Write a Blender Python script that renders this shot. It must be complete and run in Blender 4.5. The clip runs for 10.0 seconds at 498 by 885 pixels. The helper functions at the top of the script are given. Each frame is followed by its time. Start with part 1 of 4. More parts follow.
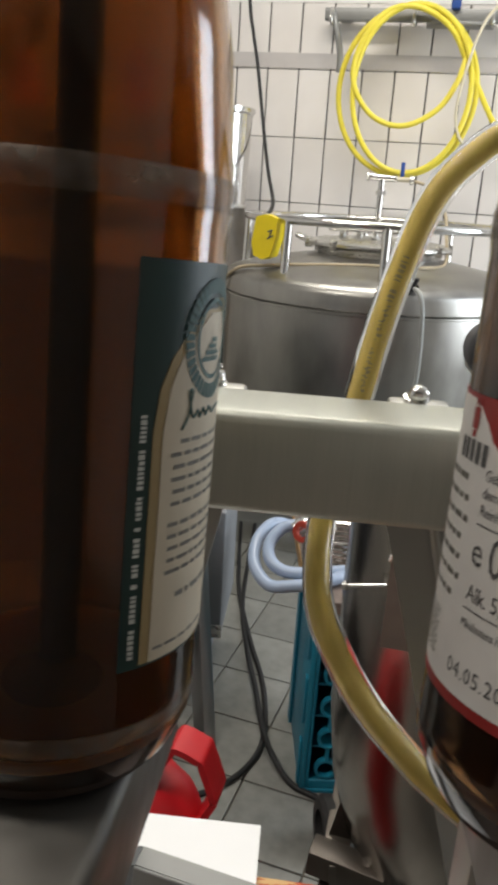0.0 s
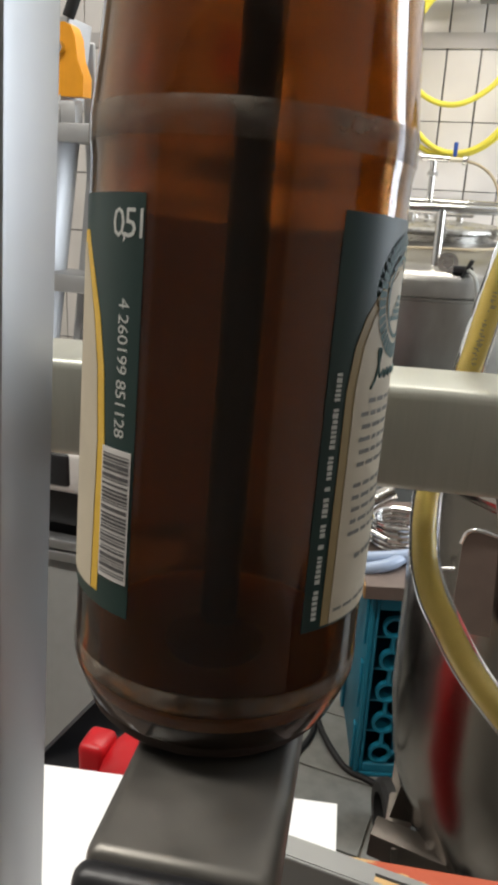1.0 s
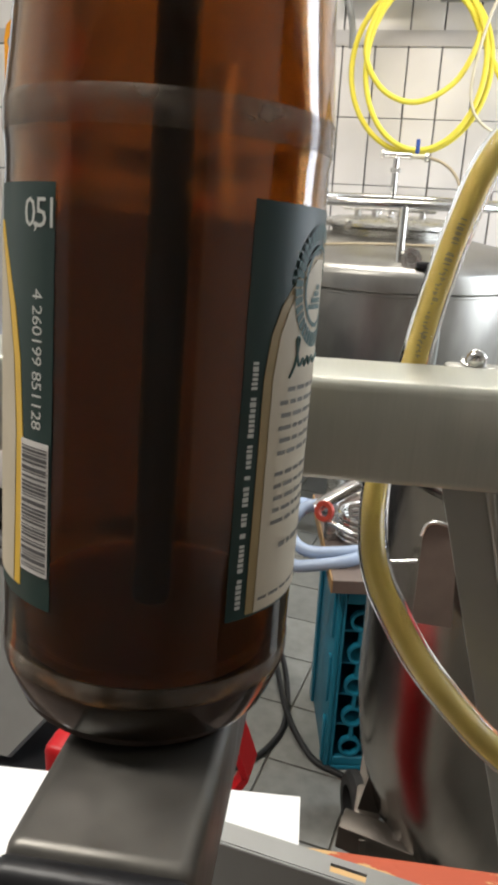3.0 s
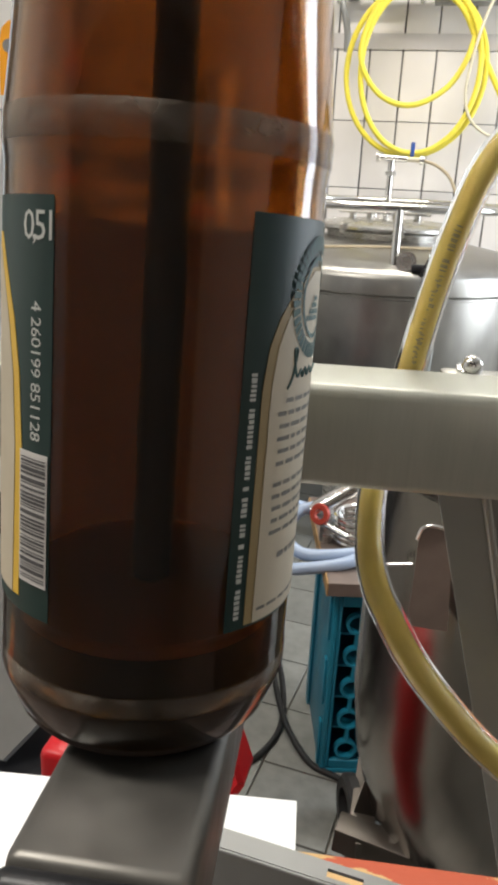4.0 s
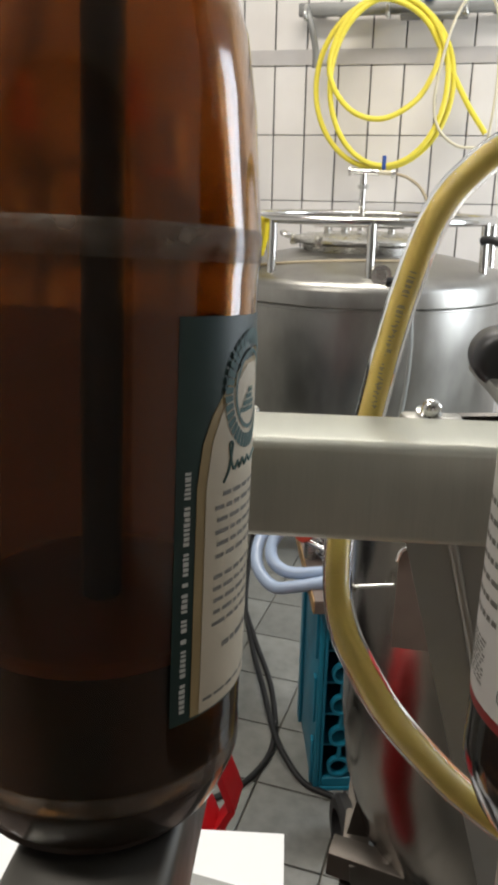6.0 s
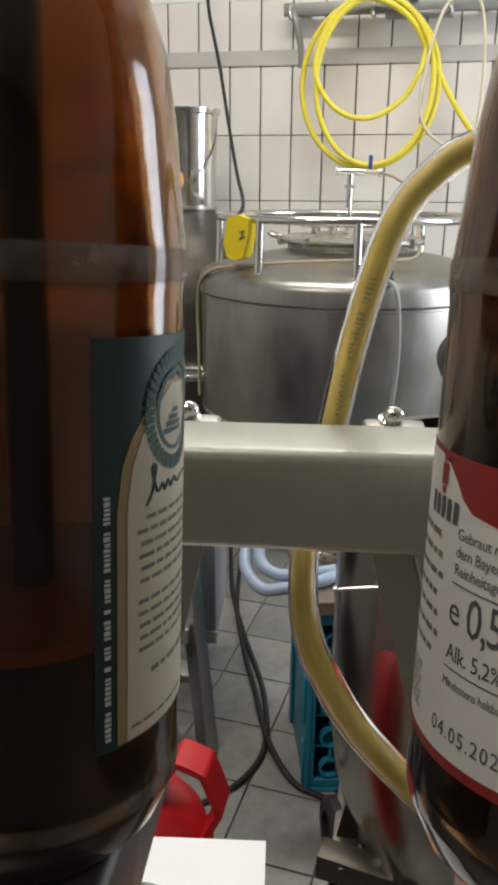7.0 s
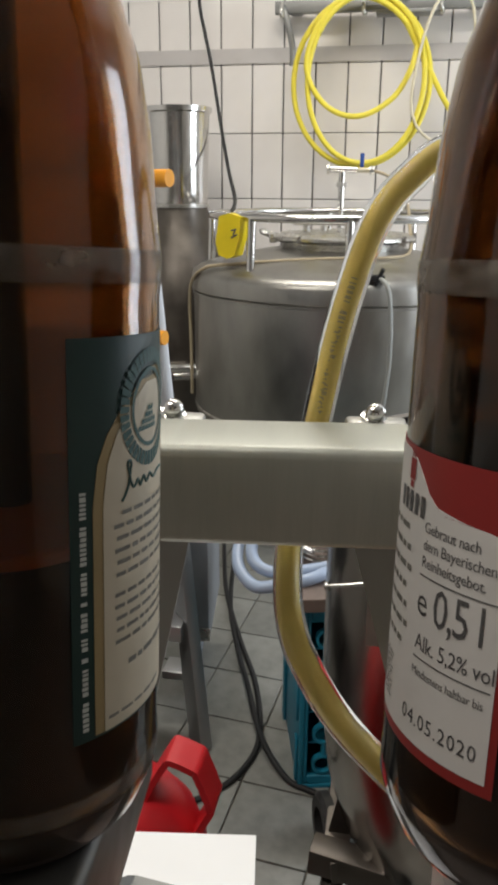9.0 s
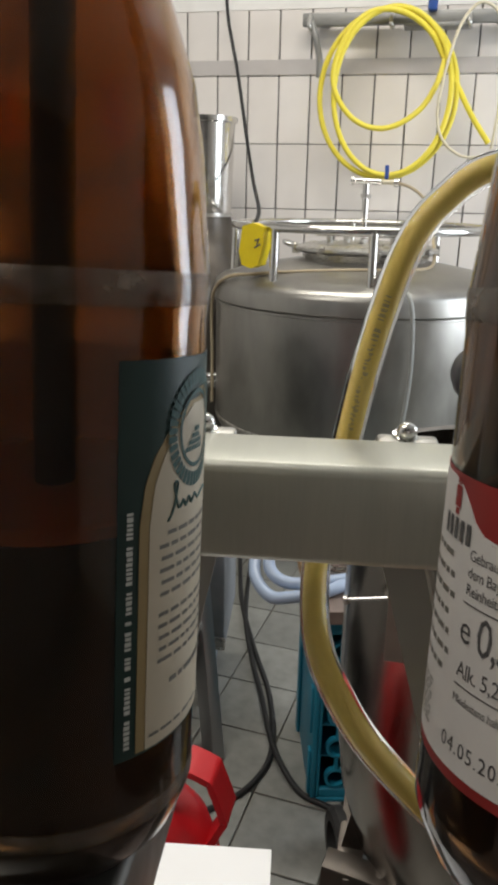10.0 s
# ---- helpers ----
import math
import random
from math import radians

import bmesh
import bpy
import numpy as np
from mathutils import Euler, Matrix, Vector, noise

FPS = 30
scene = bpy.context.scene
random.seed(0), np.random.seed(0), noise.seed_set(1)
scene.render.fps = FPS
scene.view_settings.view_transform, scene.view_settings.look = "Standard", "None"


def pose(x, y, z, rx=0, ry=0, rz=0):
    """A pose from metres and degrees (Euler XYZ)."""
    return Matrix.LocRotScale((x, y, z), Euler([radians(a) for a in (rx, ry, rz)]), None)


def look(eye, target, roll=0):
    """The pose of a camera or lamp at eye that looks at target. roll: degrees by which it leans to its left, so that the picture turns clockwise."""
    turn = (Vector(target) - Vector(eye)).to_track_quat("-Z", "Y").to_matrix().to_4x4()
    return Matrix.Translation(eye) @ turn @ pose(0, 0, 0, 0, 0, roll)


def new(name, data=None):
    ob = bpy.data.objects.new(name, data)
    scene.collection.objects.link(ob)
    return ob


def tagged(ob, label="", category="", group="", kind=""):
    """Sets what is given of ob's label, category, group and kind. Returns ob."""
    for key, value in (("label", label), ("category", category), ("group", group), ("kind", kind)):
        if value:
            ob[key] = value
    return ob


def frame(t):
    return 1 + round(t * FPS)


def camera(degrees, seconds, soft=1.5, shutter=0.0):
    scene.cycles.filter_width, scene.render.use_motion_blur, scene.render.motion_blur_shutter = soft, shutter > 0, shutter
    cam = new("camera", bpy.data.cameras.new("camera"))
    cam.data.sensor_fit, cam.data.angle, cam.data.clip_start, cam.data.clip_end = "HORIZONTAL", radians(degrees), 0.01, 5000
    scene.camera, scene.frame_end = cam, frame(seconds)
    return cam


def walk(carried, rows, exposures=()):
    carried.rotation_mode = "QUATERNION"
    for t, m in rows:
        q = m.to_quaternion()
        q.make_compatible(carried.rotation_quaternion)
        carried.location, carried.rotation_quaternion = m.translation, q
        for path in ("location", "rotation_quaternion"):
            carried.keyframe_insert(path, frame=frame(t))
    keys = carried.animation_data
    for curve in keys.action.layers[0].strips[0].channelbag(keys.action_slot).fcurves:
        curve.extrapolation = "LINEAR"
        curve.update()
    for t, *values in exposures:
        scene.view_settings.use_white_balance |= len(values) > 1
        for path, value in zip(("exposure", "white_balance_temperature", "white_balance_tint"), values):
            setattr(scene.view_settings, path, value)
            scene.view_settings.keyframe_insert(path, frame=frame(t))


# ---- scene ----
cam = camera(35.9, 10.0, soft=3.8, shutter=0.4)
PATH = [
    (0, (0.239, 0.221, 1.097), (-0.170, 2.079, 0.481), 3.6),
    (0.5, (0.224, 0.218, 1.093), (-0.253, 2.054, 0.458), 2.8),
    (1, (0.211, 0.213, 1.090), (-0.293, 2.034, 0.435), 2.8),
    (1.5, (0.220, 0.217, 1.086), (-0.242, 2.039, 0.401), 3),
    (2, (0.222, 0.217, 1.089), (-0.225, 2.051, 0.430), 3.2),
    (2.5, (0.221, 0.215, 1.090), (-0.220, 2.052, 0.435), 2.9),
    (3, (0.221, 0.215, 1.089), (-0.210, 2.054, 0.432), 2.7),
    (4.5, (0.220, 0.215, 1.095), (-0.191, 2.065, 0.457), 2.6),
    (5, (0.225, 0.216, 1.103), (-0.172, 2.077, 0.484), 1.9),
    (6.5, (0.232, 0.226, 1.108), (-0.150, 2.087, 0.483), 0.7),
    (7, (0.241, 0.229, 1.110), (-0.132, 2.092, 0.487), 0.4),
    (7.5, (0.241, 0.227, 1.110), (-0.132, 2.091, 0.487), 0.4),
    (8, (0.244, 0.227, 1.110), (-0.124, 2.091, 0.487), 0.4),
    (8.5, (0.244, 0.227, 1.112), (-0.116, 2.093, 0.488), 0.4),
    (9, (0.246, 0.226, 1.111), (-0.112, 2.091, 0.483), 0.3),
    (9.5, (0.244, 0.225, 1.113), (-0.125, 2.091, 0.495), 0.5),
    (10, (0.240, 0.225, 1.114), (-0.162, 2.087, 0.506), 1.2),
]
walk(cam, [(t, look(eye, target, roll)) for t, eye, target, roll in PATH],
     [(0.0, -0.26), (0.5, -0.24), (1.0, -0.05), (2.5, 0.06), (5.0, 0.11), (6.5, -0.33), (7.5, -0.38), (10.0, -0.38)])

# ---------------------------------------------------------------- light
world = bpy.data.worlds.new("world")
world.use_nodes = True
scene.world = world
sky = world.node_tree.nodes.new("ShaderNodeTexSky")
sky.sky_type, sky.sun_disc = "NISHITA", False
sky.sun_elevation, sky.sun_rotation = radians(35), radians(120)
world.node_tree.nodes["Background"].inputs["Strength"].default_value = 0.1
world.node_tree.links.new(sky.outputs["Color"], world.node_tree.nodes["Background"].inputs["Color"])
scene.view_settings.exposure = 0.0


def area_lamp(name, m, sx, sy, watts, color):
    data = bpy.data.lights.new(name, "AREA")
    data.shape, data.size, data.size_y, data.energy, data.color = "RECTANGLE", sx, sy, watts, color
    ob = new(name, data)
    ob.matrix_world = m
    return ob


# window daylight from the side, and the assumed tube of a ceiling light
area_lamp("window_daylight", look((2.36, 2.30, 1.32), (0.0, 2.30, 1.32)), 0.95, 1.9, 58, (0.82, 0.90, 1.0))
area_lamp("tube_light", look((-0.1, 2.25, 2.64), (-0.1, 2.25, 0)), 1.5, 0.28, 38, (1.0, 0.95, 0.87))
# fill lamp added on the left to brighten the label, no source seen there
area_lamp("tube_light", look((-0.85, 0.35, 2.64), (-0.85, 0.35, 0)), 1.5, 0.28, 38, (1.0, 0.95, 0.87))


# ---------------------------------------------------------------- materials
def material(name, color, rough=0.5, metal=0.0, vary=0.15, scale=30.0, bump=0.0, bump_scale=200.0, wear=0.0,
             stretch=(1, 1, 1), random_tone=0.0, coat=0.0, transmission=0.0, ior=1.45):
    m = bpy.data.materials.new(name)
    m.use_nodes = True
    nt = m.node_tree
    b = nt.nodes["Principled BSDF"]
    b.inputs["Roughness"].default_value = rough
    b.inputs["Metallic"].default_value = metal
    b.inputs["Coat Weight"].default_value = coat
    b.inputs["Transmission Weight"].default_value = transmission
    b.inputs["IOR"].default_value = ior
    tc = nt.nodes.new("ShaderNodeTexCoord")
    mp = nt.nodes.new("ShaderNodeMapping")
    mp.inputs["Scale"].default_value = stretch
    nt.links.new(tc.outputs["Object"], mp.inputs["Vector"])
    n1 = nt.nodes.new("ShaderNodeTexNoise")
    n1.inputs["Scale"].default_value, n1.inputs["Detail"].default_value = scale, 5
    n2 = nt.nodes.new("ShaderNodeTexNoise")
    n2.inputs["Scale"].default_value, n2.inputs["Detail"].default_value = scale / 7, 3
    for n in (n1, n2):
        nt.links.new(mp.outputs["Vector"], n.inputs["Vector"])
    add = nt.nodes.new("ShaderNodeMath")
    add.operation = "ADD"
    nt.links.new(n1.outputs["Fac"], add.inputs[0])
    nt.links.new(n2.outputs["Fac"], add.inputs[1])
    ramp = nt.nodes.new("ShaderNodeMapRange")
    ramp.inputs["From Min"].default_value, ramp.inputs["From Max"].default_value = 0.7, 1.3
    ramp.inputs["To Min"].default_value, ramp.inputs["To Max"].default_value = 1 - vary, 1 + vary
    nt.links.new(add.outputs[0], ramp.inputs["Value"])
    tone = ramp.outputs["Result"]
    if random_tone:
        info = nt.nodes.new("ShaderNodeObjectInfo")
        r2 = nt.nodes.new("ShaderNodeMapRange")
        r2.inputs["To Min"].default_value, r2.inputs["To Max"].default_value = 1 - random_tone, 1 + random_tone
        nt.links.new(info.outputs["Random"], r2.inputs["Value"])
        mul = nt.nodes.new("ShaderNodeMath")
        mul.operation = "MULTIPLY"
        nt.links.new(tone, mul.inputs[0])
        nt.links.new(r2.outputs["Result"], mul.inputs[1])
        tone = mul.outputs[0]
    mix = nt.nodes.new("ShaderNodeVectorMath")
    mix.operation = "SCALE"
    mix.inputs[0].default_value = color
    nt.links.new(tone, mix.inputs["Scale"])
    nt.links.new(mix.outputs["Vector"], b.inputs["Base Color"])
    if wear:
        rr = nt.nodes.new("ShaderNodeMapRange")
        rr.inputs["From Min"].default_value, rr.inputs["From Max"].default_value = 0.35, 0.65
        rr.inputs["To Min"].default_value, rr.inputs["To Max"].default_value = max(rough - wear, 0.02), rough + wear
        nt.links.new(n1.outputs["Fac"], rr.inputs["Value"])
        nt.links.new(rr.outputs["Result"], b.inputs["Roughness"])
    if bump:
        n3 = nt.nodes.new("ShaderNodeTexNoise")
        n3.inputs["Scale"].default_value, n3.inputs["Detail"].default_value = bump_scale, 3
        nt.links.new(mp.outputs["Vector"], n3.inputs["Vector"])
        bp = nt.nodes.new("ShaderNodeBump")
        bp.inputs["Strength"].default_value, bp.inputs["Distance"].default_value = bump, 0.002
        nt.links.new(n3.outputs["Fac"], bp.inputs["Height"])
        nt.links.new(bp.outputs["Normal"], b.inputs["Normal"])
    return m


M = {}
M["tile"] = material("white glazed wall tile", (0.74, 0.70, 0.66), 0.18, vary=0.04, scale=9, random_tone=0.03, bump=0.05, bump_scale=25)
M["grout"] = material("dark wall grout", (0.16, 0.15, 0.14), 0.85, vary=0.25, scale=60)
M["plaster"] = material("white plaster", (0.80, 0.78, 0.75), 0.85, vary=0.05, scale=20, bump=0.15)
M["floor_tile"] = material("grey stoneware floor tile", (0.215, 0.215, 0.195), 0.45, vary=0.22, scale=38, random_tone=0.10, bump=0.15, bump_scale=400, wear=0.12)
M["floor_grout"] = material("brown floor grout", (0.165, 0.15, 0.12), 0.9, vary=0.25, scale=80)
M["steel"] = material("brushed stainless steel", (0.55, 0.54, 0.51), 0.30, 1.0, vary=0.08, scale=60, wear=0.08, stretch=(1, 1, 12), bump=0.03, bump_scale=300)
M["steel_matt"] = material("matt stainless tube", (0.40, 0.395, 0.365), 0.46, 1.0, vary=0.05, scale=70, wear=0.05, stretch=(14, 1, 1), bump=0.02, bump_scale=300)
M["tank"] = material("worn tank steel", (0.35, 0.34, 0.315), 0.37, 1.0, vary=0.20, scale=16, wear=0.05, stretch=(1, 1, 0.5), bump=0.03, bump_scale=12)
M["kettle"] = material("polished kettle steel", (0.36, 0.33, 0.30), 0.20, 1.0, vary=0.12, scale=16, wear=0.05, stretch=(1, 1, 0.15), bump=0.03, bump_scale=8)
M["chrome"] = material("polished steel pipe", (0.66, 0.65, 0.63), 0.16, 1.0, vary=0.05, scale=50, wear=0.05)
# dirty steel; the bottle's shade and dark reflection are in its colour too
M["seat_steel"] = material("greasy grey steel tube", (0.145, 0.138, 0.125), 0.46, 0.7, vary=0.18, scale=45, wear=0.10, bump=0.03, bump_scale=200)
M["alu"] = material("anodised aluminium", (0.47, 0.475, 0.48), 0.52, 1.0, vary=0.05, scale=40, wear=0.06, stretch=(1, 1, 0.1))
M["black"] = material("black plastic", (0.018, 0.018, 0.02), 0.38, vary=0.2, scale=60, bump=0.08)
M["rubber"] = material("black cable rubber", (0.012, 0.012, 0.012), 0.6, vary=0.2, scale=80)
M["amber"] = material("amber bottle glass", (0.375, 0.184, 0.058), 0.09, vary=0.10, scale=25, transmission=1.0, ior=1.5)
M["amber_dark"] = material("dark amber bottle glass", (0.19, 0.098, 0.038), 0.07, vary=0.10, scale=25, transmission=1.0, ior=1.5)
M["frost"] = material("scuffed glass ring", (0.34, 0.30, 0.25), 0.7, vary=0.35, scale=300, bump=0.3, bump_scale=350)
M["beer"] = material("dark amber beer", (0.020, 0.009, 0.004), 0.5, vary=0.1, scale=30)
M["foam"] = material("thin brown beer foam", (0.92, 0.56, 0.20), 0.6, vary=0.25, scale=300)
M["dark_tube"] = material("dark filling tube", (0.045, 0.042, 0.038), 0.35, 0.3, vary=0.15, scale=40)
M["green"] = material("dark green label print", (0.011, 0.040, 0.034), 0.45, vary=0.08, scale=90)
M["cream"] = material("cream label paper", (0.60, 0.53, 0.40), 0.6, vary=0.06, scale=90)
M["gold"] = material("golden label stripe", (0.82, 0.52, 0.06), 0.45, vary=0.08, scale=90)
M["tan"] = material("tan label border", (0.36, 0.27, 0.13), 0.5, vary=0.08, scale=90)
M["white_label"] = material("white label paper", (0.76, 0.73, 0.70), 0.55, vary=0.05, scale=90)
M["red_label"] = material("red label print", (0.30, 0.022, 0.020), 0.45, vary=0.08, scale=90)
M["ink"] = material("dark printing ink", (0.10, 0.095, 0.095), 0.6, vary=0.1)
M["green_ink"] = material("green printing ink", (0.06, 0.13, 0.12), 0.6, vary=0.1)
M["pale_ink"] = material("pale printing ink", (0.66, 0.68, 0.64), 0.6, vary=0.05)
M["hose_yellow"] = material("yellow plastic hose", (0.78, 0.66, 0.07), 0.35, vary=0.06, scale=30)
M["clear"] = material("clear hose wall", (0.93, 0.94, 0.92), 0.06, vary=0.03, transmission=1.0, ior=1.16)
M["pale_beer"] = material("golden beer in hose", (0.70, 0.52, 0.14), 0.25, vary=0.08, scale=60)
M["cream_tube"] = material("cream thin tube", (0.66, 0.60, 0.44), 0.4, vary=0.06)
M["tan_hose"] = material("dull tan hose", (0.40, 0.33, 0.22), 0.45, vary=0.1)
M["blue_hose"] = material("pale blue translucent hose", (0.34, 0.42, 0.56), 0.3, vary=0.06)
M["orange"] = material("orange plastic", (0.86, 0.36, 0.02), 0.4, vary=0.08, scale=30)
M["yellow"] = material("yellow plastic", (0.85, 0.66, 0.01), 0.4, vary=0.06, scale=30)
M["blue"] = material("petrol blue crate plastic", (0.012, 0.19, 0.29), 0.42, vary=0.12, scale=30, bump=0.05)
M["blue_small"] = material("blue handle plastic", (0.03, 0.08, 0.30), 0.4, vary=0.08)
M["red"] = material("red plastic", (0.52, 0.012, 0.018), 0.35, vary=0.08, scale=30, bump=0.04)
M["orange_paint"] = material("flaking orange paint on wood", (0.50, 0.11, 0.035), 0.6, vary=0.35, scale=50, bump=0.3, bump_scale=150)
M["wood"] = material("raw brown wood", (0.40, 0.24, 0.10), 0.7, vary=0.25, scale=30, stretch=(1, 8, 8), bump=0.2)
M["board"] = material("brown coated board", (0.17, 0.13, 0.11), 0.5, vary=0.12, scale=40)
M["paper"] = material("white paper", (0.86, 0.86, 0.86), 0.8, vary=0.02, scale=20)
M["grey_plastic"] = material("grey plastic", (0.22, 0.23, 0.24), 0.5, vary=0.08, scale=40, bump=0.05)
M["grey_paint"] = material("grey painted steel", (0.26, 0.26, 0.25), 0.42, 0.3, vary=0.06, scale=40)
M["copper_red"] = material("red valve handle", (0.40, 0.05, 0.03), 0.35, 0.2, vary=0.1)
M["bar"] = material("satin grey steel bar", (0.46, 0.468, 0.41), 0.38, 0.5, vary=0.05, scale=70, wear=0.05, stretch=(14, 1, 1), bump=0.02, bump_scale=300)
M["tank_hose"] = material("milky clear hose", (0.34, 0.35, 0.33), 0.3, vary=0.06)
M["border"] = material("greyish glazed tile strip", (0.50, 0.47, 0.45), 0.3, vary=0.08, scale=12)
M["paper_back"] = material("thin backlit label paper", (0.50, 0.44, 0.33), 0.7, vary=0.55, scale=90, stretch=(1, 1, 0.06))
M["text_ink"] = material("soft grey brown print", (0.20, 0.19, 0.165), 0.6, vary=0.1)
M["dark_steel"] = material("dark rolled steel", (0.13, 0.115, 0.10), 0.42, 0.9, vary=0.2, scale=25, wear=0.1)
# unseen wall, toned dark so bottles and bar reflect less
M["dark_wall"] = material("grey painted wall", (0.20, 0.19, 0.18), 0.8, vary=0.08, scale=10)
M["plate_paint"] = material("olive grey plate paint", (0.34, 0.34, 0.315), 0.40, 0.2, vary=0.07, scale=30)


def let_light_through(mat, color, share):
    """Thin paper and foam pass some light to their other side."""
    nt = mat.node_tree
    tr = nt.nodes.new("ShaderNodeBsdfTranslucent")
    tr.inputs["Color"].default_value = (*color, 1)
    mix = nt.nodes.new("ShaderNodeMixShader")
    mix.inputs["Fac"].default_value = share
    nt.links.new(nt.nodes["Principled BSDF"].outputs[0], mix.inputs[1])
    nt.links.new(tr.outputs[0], mix.inputs[2])
    nt.links.new(mix.outputs[0], nt.nodes["Material Output"].inputs["Surface"])


let_light_through(M["paper_back"], (0.85, 0.76, 0.58), 0.45)


def thin_scuff(mat):
    """Fine scratches that leave most of the glass clear."""
    nt = mat.node_tree
    tc = nt.nodes.new("ShaderNodeTexCoord")
    noise = nt.nodes.new("ShaderNodeTexNoise")
    noise.inputs["Scale"].default_value, noise.inputs["Detail"].default_value = 140, 6
    nt.links.new(tc.outputs["Object"], noise.inputs["Vector"])
    ramp = nt.nodes.new("ShaderNodeMapRange")
    ramp.inputs["From Min"].default_value, ramp.inputs["From Max"].default_value = 0.35, 0.70
    ramp.inputs["To Min"].default_value, ramp.inputs["To Max"].default_value = 0.10, 0.55
    nt.links.new(noise.outputs["Fac"], ramp.inputs["Value"])
    nt.links.new(ramp.outputs["Result"], nt.nodes["Principled BSDF"].inputs["Alpha"])


thin_scuff(M["frost"])
def flaking(mat, paint, bare):
    """Paint worn off in ragged patches down to the wood."""
    nt = mat.node_tree
    b = nt.nodes["Principled BSDF"]
    tc = nt.nodes.new("ShaderNodeTexCoord")
    mp = nt.nodes.new("ShaderNodeMapping")
    mp.inputs["Scale"].default_value = (0.45, 1.5, 1.0)
    noise = nt.nodes.new("ShaderNodeTexNoise")
    noise.inputs["Scale"].default_value, noise.inputs["Detail"].default_value = 26, 8
    noise.inputs["Roughness"].default_value = 0.65
    ramp = nt.nodes.new("ShaderNodeValToRGB")
    ramp.color_ramp.elements[0].position, ramp.color_ramp.elements[1].position = 0.47, 0.50
    ramp.color_ramp.elements[0].color, ramp.color_ramp.elements[1].color = (*bare, 1), (*paint, 1)
    nt.links.new(tc.outputs["Object"], mp.inputs["Vector"])
    nt.links.new(mp.outputs["Vector"], noise.inputs["Vector"])
    nt.links.new(noise.outputs["Fac"], ramp.inputs["Fac"])
    nt.links.new(ramp.outputs["Color"], b.inputs["Base Color"])


flaking(M["orange_paint"], (0.46, 0.085, 0.035), (0.60, 0.38, 0.16))
let_light_through(M["foam"], (0.95, 0.75, 0.45), 0.8)


# ---------------------------------------------------------------- mesh helpers
def mesh_of(name, bm, mat, smooth=True):
    bmesh.ops.recalc_face_normals(bm, faces=bm.faces)
    me = bpy.data.meshes.new(name)
    bm.to_mesh(me)
    bm.free()
    if smooth:
        me.polygons.foreach_set("use_smooth", [True] * len(me.polygons))
        me.set_sharp_from_angle(angle=radians(38))
    me.materials.append(mat)
    return me


def part(name, bm, mat, parent, label="", m=None):
    ob = new(name, mesh_of(name, bm, mat))
    ob.parent = parent
    if m is not None:
        ob.matrix_basis = m
    if label:
        ob["label"] = label
    return ob


def thing(name, m, label, category, group="", kind=""):
    ob = new(name)
    ob.empty_display_size = 0.05
    ob.matrix_basis = m
    return tagged(ob, label, category, group, kind)


def single(name, bm, mat, m, label, category, group="", kind=""):
    ob = new(name, mesh_of(name, bm, mat))
    ob.matrix_basis = m
    return tagged(ob, label, category, group, kind)


def structure(name, bm, mat, label, category="structure", smooth=True):
    ob = new(name, mesh_of(name, bm, mat, smooth))
    return tagged(ob, label, category, "", "structure")


def add_box(bm, lo, hi, bevel=0.0, segs=2):
    lo, hi = Vector(lo), Vector(hi)
    r = bmesh.ops.create_cube(bm, size=1.0)
    bmesh.ops.scale(bm, vec=hi - lo, verts=r["verts"])
    bmesh.ops.translate(bm, vec=(lo + hi) / 2, verts=r["verts"])
    if bevel:
        edges = list({e for v in r["verts"] for e in v.link_edges})
        bmesh.ops.bevel(bm, geom=edges, offset=bevel, segments=segs, affect="EDGES", profile=0.5)
    return bm


def box(lo, hi, bevel=0.0, segs=2):
    return add_box(bmesh.new(), lo, hi, bevel, segs)


def add_rod(bm, a, b, r, segs=16, r2=None):
    a, b = Vector(a), Vector(b)
    m = Matrix.Translation((a + b) / 2) @ (b - a).to_track_quat("Z", "Y").to_matrix().to_4x4()
    bmesh.ops.create_cone(bm, cap_ends=True, segments=segs, radius1=r, radius2=r if r2 is None else r2, depth=(b - a).length, matrix=m)
    return bm


def rod(a, b, r, segs=16, r2=None):
    return add_rod(bmesh.new(), a, b, r, segs, r2)


def lathe(profile, segs=48, close=False):
    """Turns a profile of (radius, height) round the z axis."""
    bm = bmesh.new()
    rings = []
    for r, z in profile:
        if r < 1e-6:
            rings.append([bm.verts.new((0, 0, z))])
        else:
            rings.append([bm.verts.new((r * math.cos(2 * math.pi * i / segs), r * math.sin(2 * math.pi * i / segs), z)) for i in range(segs)])
    pairs = list(zip(rings, rings[1:]))
    if close:
        pairs.append((rings[-1], rings[0]))
    for a, b in pairs:
        for i in range(segs):
            j = (i + 1) % segs
            if len(a) == 1 and len(b) == 1:
                continue
            if len(a) == 1:
                bm.faces.new((a[0], b[j], b[i]))
            elif len(b) == 1:
                bm.faces.new((a[i], a[j], b[0]))
            else:
                bm.faces.new((a[i], a[j], b[j], b[i]))
    return bm


def smooth_line(points, steps=8, closed=False):
    """Catmull-Rom line through the points."""
    p = [Vector(q) for q in points]
    n = len(p)
    out = []
    for i in range(n if closed else n - 1):
        a, b, c, d = (p[(i + k) % n] if closed else p[min(max(i + k, 0), n - 1)] for k in (-1, 0, 1, 2))
        for s in range(steps):
            t = s / steps
            out.append(0.5 * ((2 * b) + (c - a) * t + (2 * a - 5 * b + 4 * c - d) * t * t + (3 * b - a - 3 * c + d) * t * t * t))
    if not closed:
        out.append(p[-1])
    return out


